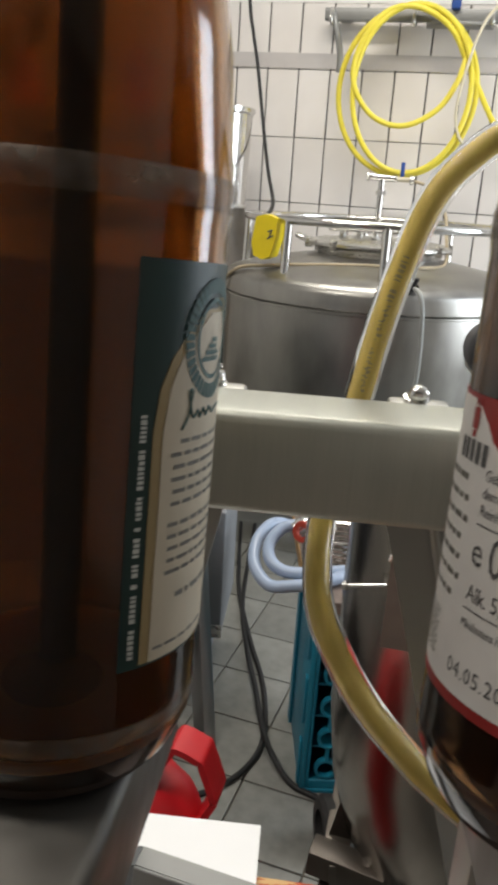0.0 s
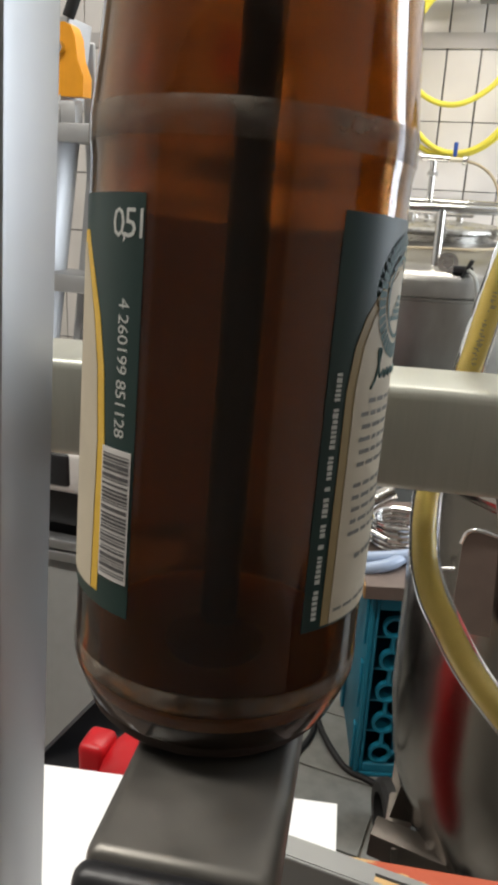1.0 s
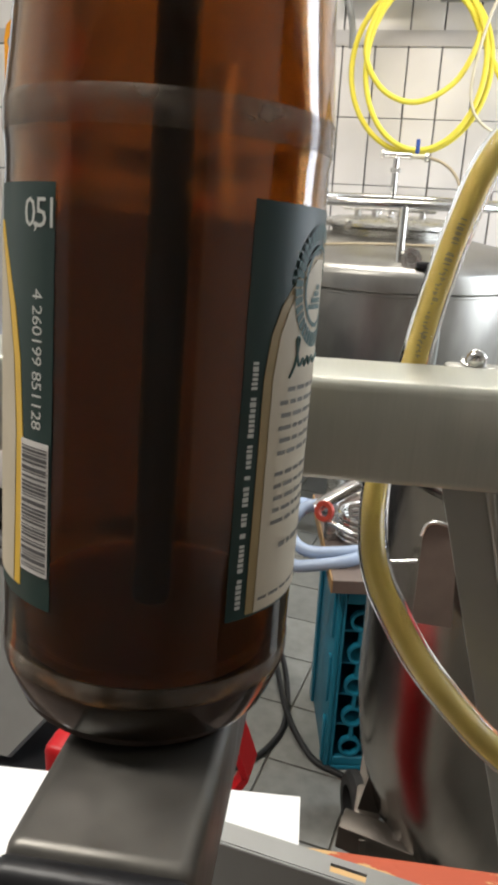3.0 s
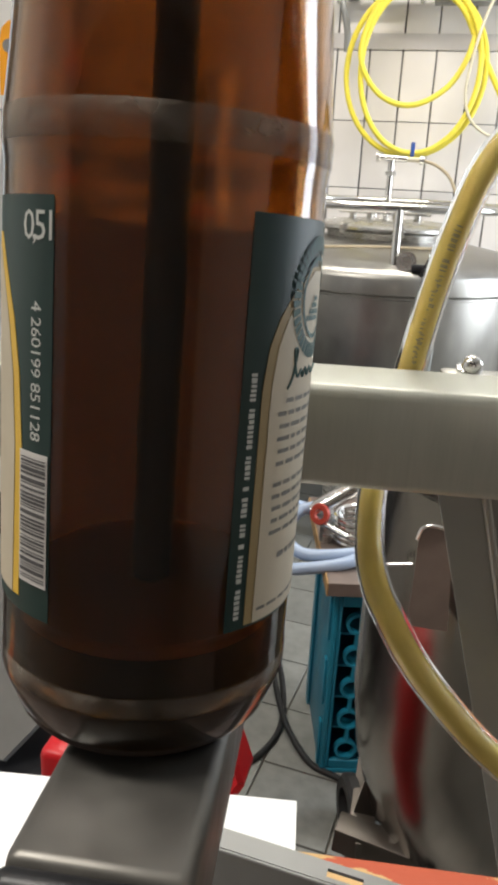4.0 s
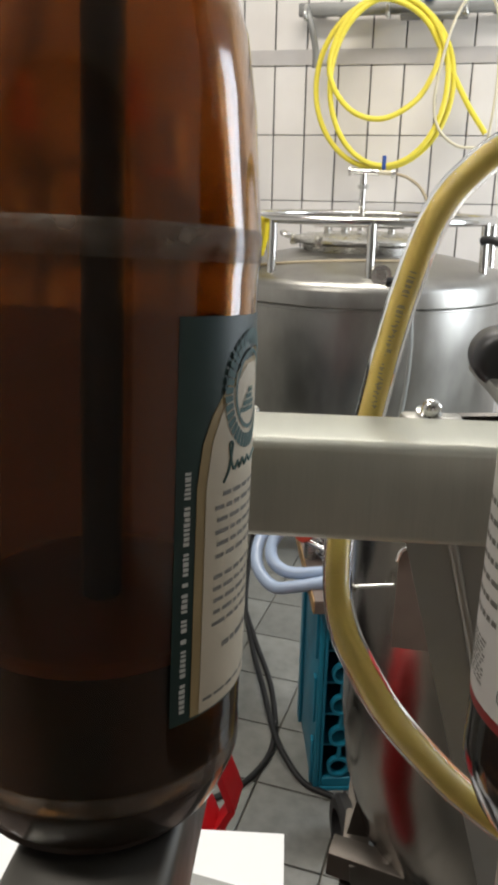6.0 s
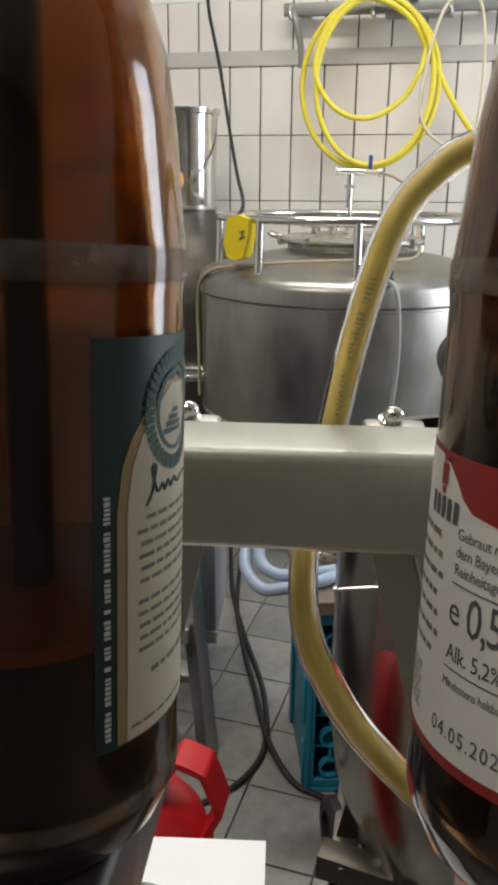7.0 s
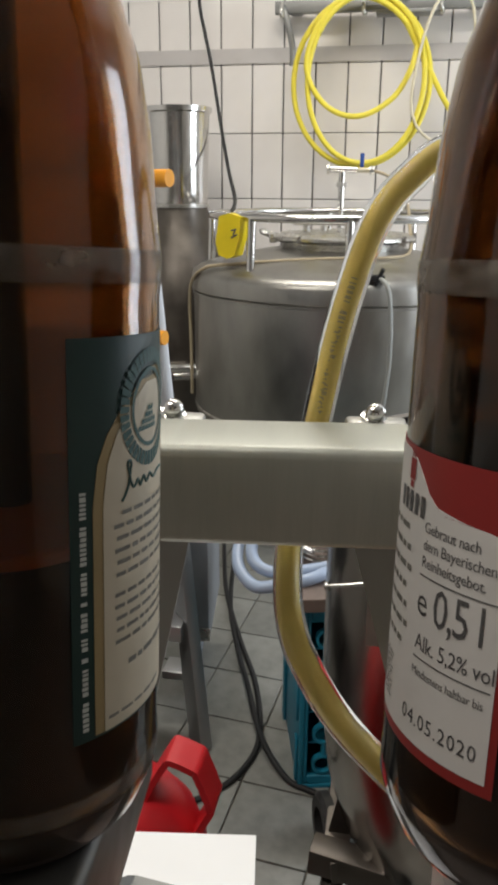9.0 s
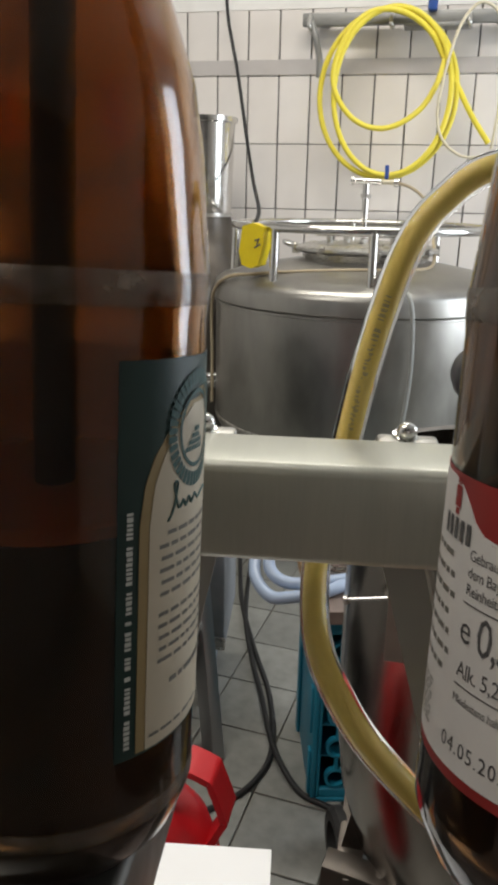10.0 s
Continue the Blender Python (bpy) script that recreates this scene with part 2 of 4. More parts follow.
def add_tube(bm, line, r, segs=12, closed=False):
    n = len(line)
    rings, up = [], None
    for i, q in enumerate(line):
        a, b = (line[(i - 1) % n], line[(i + 1) % n]) if closed else (line[max(i - 1, 0)], line[min(i + 1, n - 1)])
        d = (b - a).normalized()
        if up is None:
            up = d.orthogonal().normalized()
        up = (up - d * up.dot(d)).normalized()
        side = d.cross(up)
        rings.append([bm.verts.new(q + r * (up * math.cos(2 * math.pi * k / segs) + side * math.sin(2 * math.pi * k / segs))) for k in range(segs)])
    for i in range(n if closed else n - 1):
        a, b = rings[i], rings[(i + 1) % n]
        for k in range(segs):
            j = (k + 1) % segs
            bm.faces.new((a[k], a[j], b[j], b[k]))
    if not closed:
        bm.faces.new(rings[0][::-1])
        bm.faces.new(rings[-1])
    return bm


def tube(points, r, segs=12, steps=8, closed=False):
    return add_tube(bmesh.new(), smooth_line(points, steps, closed), r, segs, closed)


def ring_points(c, rx, rz, n=24, y_wave=0.0):
    return [(c[0] + rx * math.sin(2 * math.pi * i / n), c[1] + y_wave * math.sin(4 * math.pi * i / n), c[2] + rz * math.cos(2 * math.pi * i / n)) for i in range(n)]


def plate(outline, thick):
    """A plate with an outline in x and z, standing in the plane y = 0."""
    bm = bmesh.new()
    f = [bm.verts.new((x, 0, z)) for x, z in outline]
    b = [bm.verts.new((x, thick, z)) for x, z in outline]
    bm.faces.new(f)
    bm.faces.new(b[::-1])
    for i in range(len(f)):
        j = (i + 1) % len(f)
        bm.faces.new((f[i], b[i], b[j], f[j]))
    return bm


# the bottle filler's own frame: x along its bar, y away, origin on the first bottle's axis
FILLER = pose(0.1627, 0.3697, 1.02, 0, 0, 7)
LEAN = pose(0.1626, 0.3708, 1.0206, 0, 0, 7) @ pose(0, 0, 0, -5.4, 1.25, 0)      # bottles and post lean back

# ---------------------------------------------------------------- the room
def room():
    x0, x1, y0, y1, h = -2.6, 2.4, -2.0, 3.5, 2.7
    structure("floor", box((x0, y0, -0.12), (x1, y1, -0.006)), M["floor_grout"], "grey tiled brewery floor with brown joints", "floor")
    wall = structure("wall_north", box((x0, y1, -0.12), (x1, y1 + 0.2, h)), M["grout"], "white tiled wall with dark joints and plaster above", "wall")
    structure("wall_west", box((x0 - 0.2, y0, -0.12), (x0, y1, h)), M["plaster"], "plain white plaster wall", "wall")
    structure("wall_south", box((x0, y0 - 0.2, -0.12), (x1, y0, h)), M["dark_wall"], "plain unseen wall darkened for reflections", "wall")
    bm = bmesh.new()
    for lo, hi in (((x1, y0, -0.12), (x1 + 0.2, 1.75, h)), ((x1, 2.85, -0.12), (x1 + 0.2, y1, h)),
                   ((x1, 1.75, -0.12), (x1 + 0.2, 2.85, 0.25)), ((x1, 1.75, 2.35), (x1 + 0.2, 2.85, h))):
        add_box(bm, lo, hi)
    structure("wall_east", bm, M["plaster"], "plain white plaster wall with a window opening", "wall")
    structure("ceiling", box((x0, y0, h), (x1, y1, h + 0.2)), M["plaster"], "plain white ceiling", "ceiling")
    # plaster band above the tiles
    structure("wall_plaster_band", box((x0, y1 - 0.014, 1.803), (x1, y1, h)), M["plaster"], "smooth white plaster above the tiles", "wall")
    # narrow greyish band just above a tile joint
    structure("wall_trim", box((x0, y1 - 0.0135, 1.574), (x1, y1 - 0.0115, 1.628), 0.0008, 1), M["border"], "narrow greyish band on the tiles", "trim")
    # wall tiles, upright, 115 x 240 mm
    me = mesh_of("tile", box((-0.0595, -0.011, -0.1235), (0.0595, 0, 0.1235), 0.002, 1), M["tile"])
    for i in range(-11, 11):
        for j in range(7):
            ob = new("tile", me)
            ob.parent = wall
            ob.location = ((i + 0.5) * 0.125, y1, 1.57 + 0.125 - j * 0.25)
    bm = bmesh.new()
    for i in list(range(-20, -11)) + list(range(11, 19)):
        for j in range(7):
            add_box(bm, ((i + 0.5) * 0.125 - 0.0595, y1 - 0.011, 1.573 - j * 0.25), ((i + 0.5) * 0.125 + 0.0595, y1, 1.817 - j * 0.25))
    rest = part("tiles", bm, M["tile"], wall)
    rest["kind"] = "stuff"


def floor_tiles():
    floor = bpy.data.objects["floor"]
    p = 0.170
    rot = pose(0.172, 1.415, 0, 0, 0, -6)
    me = mesh_of("tile", box((0.0018, 0.0018, -0.0050), (p - 0.0018, p - 0.0018, 0.0), 0.0010, 1), M["floor_tile"])
    rest = bmesh.new()
    for i in range(-14, 14):
        for j in range(-19, 12):
            c = rot @ Vector(((i + 0.5) * p, (j + 0.5) * p, 0))
            if not (-2.55 < c.x < 2.35 and -1.9 < c.y < 3.38):
                continue
            if -0.95 < c.x < 0.85 and 0.8 < c.y < 3.4:
                ob = new("tile", me)
                ob.parent = floor
                ob.matrix_basis = rot @ Matrix.Translation((i * p, j * p, random.uniform(-0.0008, 0.0008)))
            else:
                a = [rot @ Vector((i * p + u, j * p + v, 0)) for u, v in ((0.002, 0.002), (p - 0.002, 0.002), (p - 0.002, p - 0.002), (0.002, p - 0.002))]
                rest.faces.new([rest.verts.new(q) for q in a])
    ob = part("tiles", rest, M["floor_tile"], floor)
    ob["kind"] = "stuff"


def window_and_lights():
    w = thing("window_1", pose(2.4, 2.30, 0.25), "tall white framed window in the side wall", "window", kind="structure")
    for name, lo, hi in (("window_frame", (0.05, -0.55, 0.0), (0.11, 0.55, 0.06)), ("window_frame", (0.05, -0.55, 2.04), (0.11, 0.55, 2.10)),
                         ("window_frame", (0.05, -0.55, 0.06), (0.11, -0.49, 2.04)), ("window_frame", (0.05, 0.49, 0.06), (0.11, 0.55, 2.04)),
                         ("window_frame", (0.05, -0.03, 0.06), (0.11, 0.03, 2.04))):
        part(name, box(lo, hi, 0.006), M["plaster"], w)
    # both housings are unseen; the left one only goes with the added fill
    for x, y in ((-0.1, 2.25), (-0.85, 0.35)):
        lamp = thing("ceiling_light", pose(x, y, 2.66), "unseen white ceiling light housing over its lamp", "ceiling light", "ceiling lights")
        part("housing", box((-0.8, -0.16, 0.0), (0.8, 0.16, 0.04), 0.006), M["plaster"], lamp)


room()
window_and_lights()
# ---------------------------------------------------------------- bottles
R_GLASS = 0.0333
OUTER = [(0.0, -0.0400), (0.010, -0.0410), (0.017, -0.0452), (0.0215, -0.0500), (0.0245, -0.0515), (0.0275, -0.0505), (0.0302, -0.0470),
         (0.0322, -0.0420), (0.0331, -0.0395), (0.0335, -0.0380), (0.0335, -0.0330), (0.0333, -0.0310), (0.0333, 0.0000), (0.0333, 0.0400), (0.0333, 0.0700),
         (0.0336, 0.0725), (0.0337, 0.0780), (0.0334, 0.0805), (0.0326, 0.0880), (0.0314, 0.1026), (0.0292, 0.1160), (0.0245, 0.1300),
         (0.0190, 0.1450), (0.0158, 0.1600), (0.0142, 0.1780), (0.0134, 0.1930), (0.0142, 0.1950), (0.0144, 0.2040), (0.0130, 0.2075), (0.0108, 0.2075)]
INNER = [(0.0098, 0.2050), (0.0100, 0.1930), (0.0108, 0.1780), (0.0122, 0.1600), (0.0155, 0.1450), (0.0212, 0.1300), (0.0262, 0.1160),
         (0.0286, 0.1026), (0.0300, 0.0880), (0.0309, 0.0770), (0.0309, 0.0400), (0.0309, 0.0000), (0.0309, -0.0330), (0.0300, -0.0390), (0.0265, -0.0440),
         (0.0205, -0.0435), (0.0120, -0.0375), (0.0, -0.0345)]


def on_glass(angle, h, r):
    a = radians(angle)
    return Vector((r * math.cos(a), r * math.sin(a), h))


def patch(rows, r, thick=0.00012, step=3.0):
    """A curved paper patch: rows of (height, first angle, last angle) on a cylinder of radius r."""
    bm = bmesh.new()
    n = max(2, int(max(abs(b - a) for _, a, b in rows) / step))
    grids = []
    for rad in (r, r - thick):
        grids.append([[bm.verts.new(on_glass(a + (b - a) * i / n, h, rad)) for i in range(n + 1)] for h, a, b in rows])
    for g, flip in zip(grids, (False, True)):
        for r0, r1 in zip(g, g[1:]):
            for i in range(n):
                q = (r0[i], r0[i + 1], r1[i + 1], r1[i])
                bm.faces.new(q[::-1] if flip else q)
    top, low = grids
    edge = [g for g in ([(top[0][i], low[0][i]) for i in range(n + 1)], [(top[-1][i], low[-1][i]) for i in range(n + 1)],
                        [(a[0], b[0]) for a, b in zip(top, low)], [(a[-1], b[-1]) for a, b in zip(top, low)])]
    for g in edge:
        for (a, b), (c, d) in zip(g, g[1:]):
            bm.faces.new((a, b, d, c))
    return bm


def letters(text, size, spacing=1.0):
    data = bpy.data.curves.new("letters", "FONT")
    data.body, data.size, data.space_character, data.resolution_u = text, size, spacing, 2
    ob = bpy.data.objects.new("letters", data)
    scene.collection.objects.link(ob)
    me = bpy.data.meshes.new_from_object(ob.evaluated_get(bpy.context.evaluated_depsgraph_get()))
    bpy.data.objects.remove(ob)
    bm = bmesh.new()
    bm.from_mesh(me)
    bpy.data.meshes.remove(me)
    return bm


def wrapped(text, size, angle, h, r, upright=True, spacing=1.0, slant=0.0, squeeze=1.0):
    """Letters on the glass; not upright: running down the bottle."""
    bm = letters(text, size, spacing)
    bmesh.ops.subdivide_edges(bm, edges=[e for e in bm.edges if e.calc_length() > 0.002], cuts=1)
    for v in bm.verts:
        x, y = (v.co.x * squeeze + slant * v.co.y, v.co.y) if upright else (v.co.y, -v.co.x)
        v.co = on_glass(angle + math.degrees(x / r), h + y, r)
    return bm


def bars(spec, r):
    """Plain print lines: (height, first angle, last angle, line height)."""
    bm = bmesh.new()
    for h, a, b, t in spec:
        n = max(1, int((b - a) / 3))
        lo = [bm.verts.new(on_glass(a + (b - a) * i / n, h, r)) for i in range(n + 1)]
        hi = [bm.verts.new(on_glass(a + (b - a) * i / n, h + t, r)) for i in range(n + 1)]
        for i in range(n):
            bm.faces.new((lo[i], lo[i + 1], hi[i + 1], hi[i]))
    return bm


def word_bars(rng, lines, r):
    spec = []
    for h, a, b, t in lines:
        x = a
        while x < b - 1.5:
            w = min(rng.uniform(2.5, 8.0), b - x)
            spec.append((h, x, x + w, t))
            x += w + 1.3
    return bars(spec, r)


def bottle_glass(parent, mat, rings):
    glass = part("glass", lathe(OUTER + INNER, 72), mat, parent, "amber brown glass")
    for lo, hi, r in rings:
        part("scuff_ring", lathe([(r - 0.0003, lo), (r, lo + 0.0008), (r, hi - 0.0008), (r - 0.0003, hi)], 72, True), M["frost"], parent, "whitish worn contact ring")
    return glass


def green_bottle():
    b = thing("beer_bottle", LEAN, "amber glass beer bottle with green and cream label, being filled", "bottle", "bottles on the filler")
    bottle_glass(b, M["amber"], ((0.0726, 0.0792, 0.03385), (-0.0376, -0.0328, 0.03365)))
    rng = random.Random(4)
    lab = part("label", patch([(-0.0200, -50, 52), (0.0629, -50, 52)], R_GLASS + 0.0002), M["green"], b, "dark green wrap label with cream panel")
    part("label_back", patch([(-0.0198, 52.2, 158.8), (0.0627, 52.2, 158.8)], R_GLASS + 0.0002), M["paper_back"], lab, "thin cream label paper")
    part("label_end", patch([(-0.0200, 159, 246), (0.0629, 159, 246)], R_GLASS + 0.0002), M["green"], lab, "dark green label end")
    arch = [(-0.0193, 0), (0.030, 0), (0.0385, 2.0), (0.0440, 6), (0.0490, 13), (0.0530, 22), (0.0560, 33)]
    part("tan_border", patch([(h, -41.5 + d, 51) for h, d in arch] + [(0.0580, 30, 51)], R_GLASS + 0.00033), M["tan"], lab)
    part("panel", patch([(h, -37.5 + d * 1.05, 51) for h, d in arch[:-1]] + [(0.0545, 10, 51)], R_GLASS + 0.00046), M["cream"], lab, "cream paper panel")
    # the label's other end: golden curve, cream panel and bar code
    curve = [(-0.0170, 229.5), (0.0150, 231), (0.0300, 229), (0.0400, 225), (0.0480, 219), (0.0560, 211)]
    part("gold_border", patch([(h, 160, a) for h, a in curve], R_GLASS + 0.00033), M["gold"], lab, "golden curved stripe")
    part("panel", patch([(h, 160, a - 4.5) for h, a in curve[:-1]] + [(0.0535, 160, 208)], R_GLASS + 0.00046), M["cream"], lab, "cream paper panel")
    part("code_field", patch([(-0.0128, 230.5, 245), (0.0148, 230.5, 245)], R_GLASS + 0.00046), M["white_label"], lab)
    spec, h = [], -0.0118
    while h < 0.0135:
        w = rng.choice((0.00025, 0.00025, 0.0005, 0.0008))
        spec.append((h, 231.3, 244.4, w))
        h += w + rng.choice((0.0003, 0.0003, 0.0006))
    part("bar_code", bars(spec, R_GLASS + 0.00056), M["ink"], lab)["kind"] = "stuff"
    part("volume_print", wrapped("0,5 l", 0.0076, 231.2, 0.0550, R_GLASS + 0.00034, spacing=0.72), M["pale_ink"], lab, "white print 0,5 l")
    part("number_print", wrapped("4 260199 851128", 0.0041, 236.3, 0.0440, R_GLASS + 0.00034, upright=False, spacing=0.93), M["pale_ink"], lab, "small white number print")
    # side line on the green edge, running up the bottle
    spec, h = [], -0.0175
    for n in (6, 6, 1, 3, 4, 1, 5, 8, 6):
        for _ in range(n):
            w = rng.choice((0.0006, 0.0008, 0.0010))
            spec.append((h, -46.7 + rng.uniform(0, 0.4), -44.2, w))
            h += w + 0.00028
        h += 0.0012
    part("edge_print", bars(spec, R_GLASS + 0.00034), M["pale_ink"], lab)
    # round wreath and script line on the cream panel
    wreath = bmesh.new()
    for rr, w in ((0.0110, 0.0027), (0.0074, 0.0008)):
        for i in range(40):
            t0, t1 = 2 * math.pi * i / 40, 2 * math.pi * (i + (0.78 if rr > 0.008 else 1.0)) / 40
            q = [on_glass(-11 + math.degrees(rad * math.sin(t) / R_GLASS), 0.0478 + 1.12 * rad * math.cos(t), R_GLASS + 0.00058)
                 for rad, t in ((rr - w, t0), (rr, t0), (rr, t1), (rr - w, t1))]
            wreath.faces.new([wreath.verts.new(v) for v in q])
    for a0, z0 in [(-20 + 2.3 * i, 0.0432 + 0.0013 * j) for j in range(5) for i in range(j, 6 - j // 2)]:
        q = [on_glass(a0 + u, z0 + v, R_GLASS + 0.00058) for u, v in ((0, 0), (2.4, 0.0002), (2.0, 0.0012), (0.3, 0.001))]
        wreath.faces.new([wreath.verts.new(v) for v in q])
    part("wreath_print", wreath, M["green_ink"], lab, "round green emblem print")
    script = [(-29, 0.0300), (-26, 0.0325), (-24, 0.0375), (-26, 0.0372), (-23, 0.0322), (-20, 0.0335), (-18.5, 0.0320), (-16, 0.0337), (-14, 0.0321), (-11, 0.0336), (-8, 0.0322), (-4, 0.0330), (2, 0.0333)]
    part("script_print", tube([on_glass(a, h, R_GLASS + 0.0005) for a, h in script], 0.00030, 6, 4), M["green_ink"], lab, "green script line")
    lines = [(0.0272 - 0.0026 * i, -33 + (4 if i == 0 else rng.uniform(0, 1.5)), 20, 0.0009) for i in range(6)] + [(0.0098 - 0.0026 * i, -33 + rng.uniform(0, 2), 20, 0.0009) for i in range(5)]
    lines += [(-0.0065, -26, 10, 0.0012), (-0.0168, -36, 0, 0.0007)]
    part("text_print", word_bars(rng, lines, R_GLASS + 0.00058), M["text_ink"], lab)
    return b


def red_bottle():
    b = thing("beer_bottle", LEAN @ pose(0.1209, 0, 0), "amber glass beer bottle with white and dark red label", "bottle", "bottles on the filler")
    bottle_glass(b, M["amber_dark"], ((0.0726, 0.0792, 0.03385),))
    r = R_GLASS
    rng = random.Random(9)
    lab = part("label", patch([(-0.0228, -330, -119), (0.0422, -330, -119)], r + 0.0002), M["red_label"], b, "dark red label with white panel")
    arch = [(-0.0202, -121.8), (0.0296, -121.8), (0.0305, -128), (0.0312, -140), (0.0320, -150), (0.0340, -155), (0.0370, -159), (0.0400, -165), (0.0412, -172)]
    part("panel", patch([(h, -300, a) for h, a in arch], r + 0.00034), M["white_label"], lab, "white paper panel with arched corner")
    p = r + 0.00045
    for text, size, a, h in (("Gebraut nach", 0.0033, -155.5, 0.0262), ("dem Bayerischen", 0.0033, -155.5, 0.0226), ("Reinheitsgebot.", 0.0033, -155.5, 0.0190)):
        part("text_print", wrapped(text, size, a, h, p, spacing=0.93, squeeze=0.86), M["ink"], lab, "dark print " + text)
    part("volume_print", wrapped("0,5 l", 0.0118, -147.8, 0.0080, p, spacing=0.88, squeeze=0.72), M["ink"], lab, "large dark print 0,5 l")
    part("mark_print", wrapped("e", 0.0092, -156.5, 0.0088, p, squeeze=0.85), M["ink"], lab, "small e mark")
    part("strength_print", wrapped("Alk. 5,2% vol", 0.0050, -155.5, 0.0012, p, spacing=0.95, squeeze=0.80), M["ink"], lab, "dark print Alk. 5,2% vol")
    part("small_print", wrapped("Mindestens haltbar bis", 0.0027, -156, -0.0046, p, spacing=0.95, squeeze=0.8), M["ink"], lab, "small dark print Mindestens haltbar bis")
    part("date_print", wrapped("04.05.2020", 0.0050, -160, -0.0160, p, spacing=1.12, squeeze=0.82), M["ink"], lab, "dark date stamp 04.05.2020")
    part("rule_print", bars([(0.0170, -156, -123, 0.0003), (-0.0008, -156, -123, 0.0003)], p), M["ink"], lab)
    part("name_print", bars([(0.0285, -176 + 4.2 * i, -173.2 + 4.2 * i, 0.0045) for i in range(5)], p), M["ink"], lab)
    lines = [(0.0245 - 0.0042 * i, -190, -165 + (i % 3) * 1.5, 0.0013) for i in range(7)] + [(-0.0160 + 0.0011 * i, -190, -171.5, 0.0005) for i in range(10)]
    part("text_print", word_bars(rng, lines, p), M["text_ink"], lab)
    crest = bmesh.new()
    for u, v, w, t in ((-2.4, 0, 4.8, 0.0045), (-1.6, 0.0048, 1.4, 0.0014), (0.3, 0.0048, 1.4, 0.0014), (-1.4, -0.0016, 2.8, 0.0014)):
        q = [on_glass(-167 + u + a, 0.0352 + v + c, p) for a, c in ((0, 0), (w, 0), (w, t), (0, t))]
        crest.faces.new([crest.verts.new(z) for z in q])
    part("crest_print", crest, M["red_label"], lab, "small dark red crest")
    return b


SLICES, STEP, FLOOR_IN = 15, 0.0055, -0.0445


def beer_column(x, with_label):
    """Rising beer in sheared slices that slide up out of each other; the surface stays level in the leaning bottle."""
    slope = math.tan(radians(5.4))
    beer = thing("beer", LEAN @ pose(x, 0, 0), with_label, "beer", "beer in the bottles")
    for k in range(SLICES):
        r = 0.0300 - 0.00003 * k
        bm = lathe([(0, -STEP - 0.0012), (r, -STEP - 0.0012), (r, 0), (0, 0)], 48)
        for v in bm.verts:
            v.co.z += v.co.y * slope
        part("beer_slice", bm, M["beer"], beer)
    # thin disc whose bright colour carries the lit look of the beer surface
    bm = lathe([(0, 0.0), (0.0300, 0.0), (0.0304, 0.0006), (0.0304, 0.0026), (0.0298, 0.0032), (0.0280, 0.0020), (0, 0.0017)], 48)
    for v in bm.verts:
        v.co.z += v.co.y * slope
    part("foam", bm, M["foam"], beer, "thin brown foam on the surface")
    return beer


def level(t):
    return max(0.0304 + 0.0089 * (t - 10.0), FLOOR_IN + 0.0050)


def fill_beer():
    for beer in BEERS:
        k = 0
        for ob in sorted(beer.children, key=lambda o: o.name):
            if ob.name.startswith("foam"):
                walk(ob, [(t / 2, pose(0, 0, level(t / 2))) for t in range(21)])
                continue
            last = FLOOR_IN + STEP * (k + 1)
            walk(ob, [(t / 2, pose(0, 0, min(level(t / 2), last) - 0.00004 * k)) for t in range(21)])
            k += 1


green_bottle()
red_bottle()
BEERS = [beer_column(0, "dark amber beer rising inside the bottle"), beer_column(0.1209, "dark amber beer rising inside the bottle")]


def filling_tube(x):
    f = thing("filling_tube", LEAN @ pose(x, 0, 0), "dark filling tube standing in the bottle neck", "filling tube", "filling tubes")
    part("pipe", rod((0, 0.002, -0.034), (0, 0.0, 0.245), 0.0046, 20), M["dark_tube"], f)
    part("stopper", lathe([(0.0046, 0.196), (0.0092, 0.199), (0.0125, 0.209), (0.0125, 0.222), (0.0046, 0.224)], 32), M["black"], f, "black rubber stopper")


filling_tube(0)
filling_tube(0.1209)


# ---------------------------------------------------------------- the bottle filler
def seat(frame_ob, x):
    s = part("seat", box((-0.0118, -0.0575, -0.034), (0.0232, 0.055, 0.0), 0.0030, 3), M["seat_steel"], frame_ob, "stainless square tube seat under the bottle",
             FILLER.inverted() @ LEAN @ pose(x, 0, -0.0516))
    part("end_cap", box((-0.0121, -0.0640, -0.0343), (0.0235, -0.0573, 0.0003), 0.003, 3), M["black"], s, "black plastic end cap")
    part("bracket", box((-0.0080, 0.028, -0.185), (0.008, 0.048, -0.0345), 0.002), M["steel_matt"], s, "upright steel bracket")


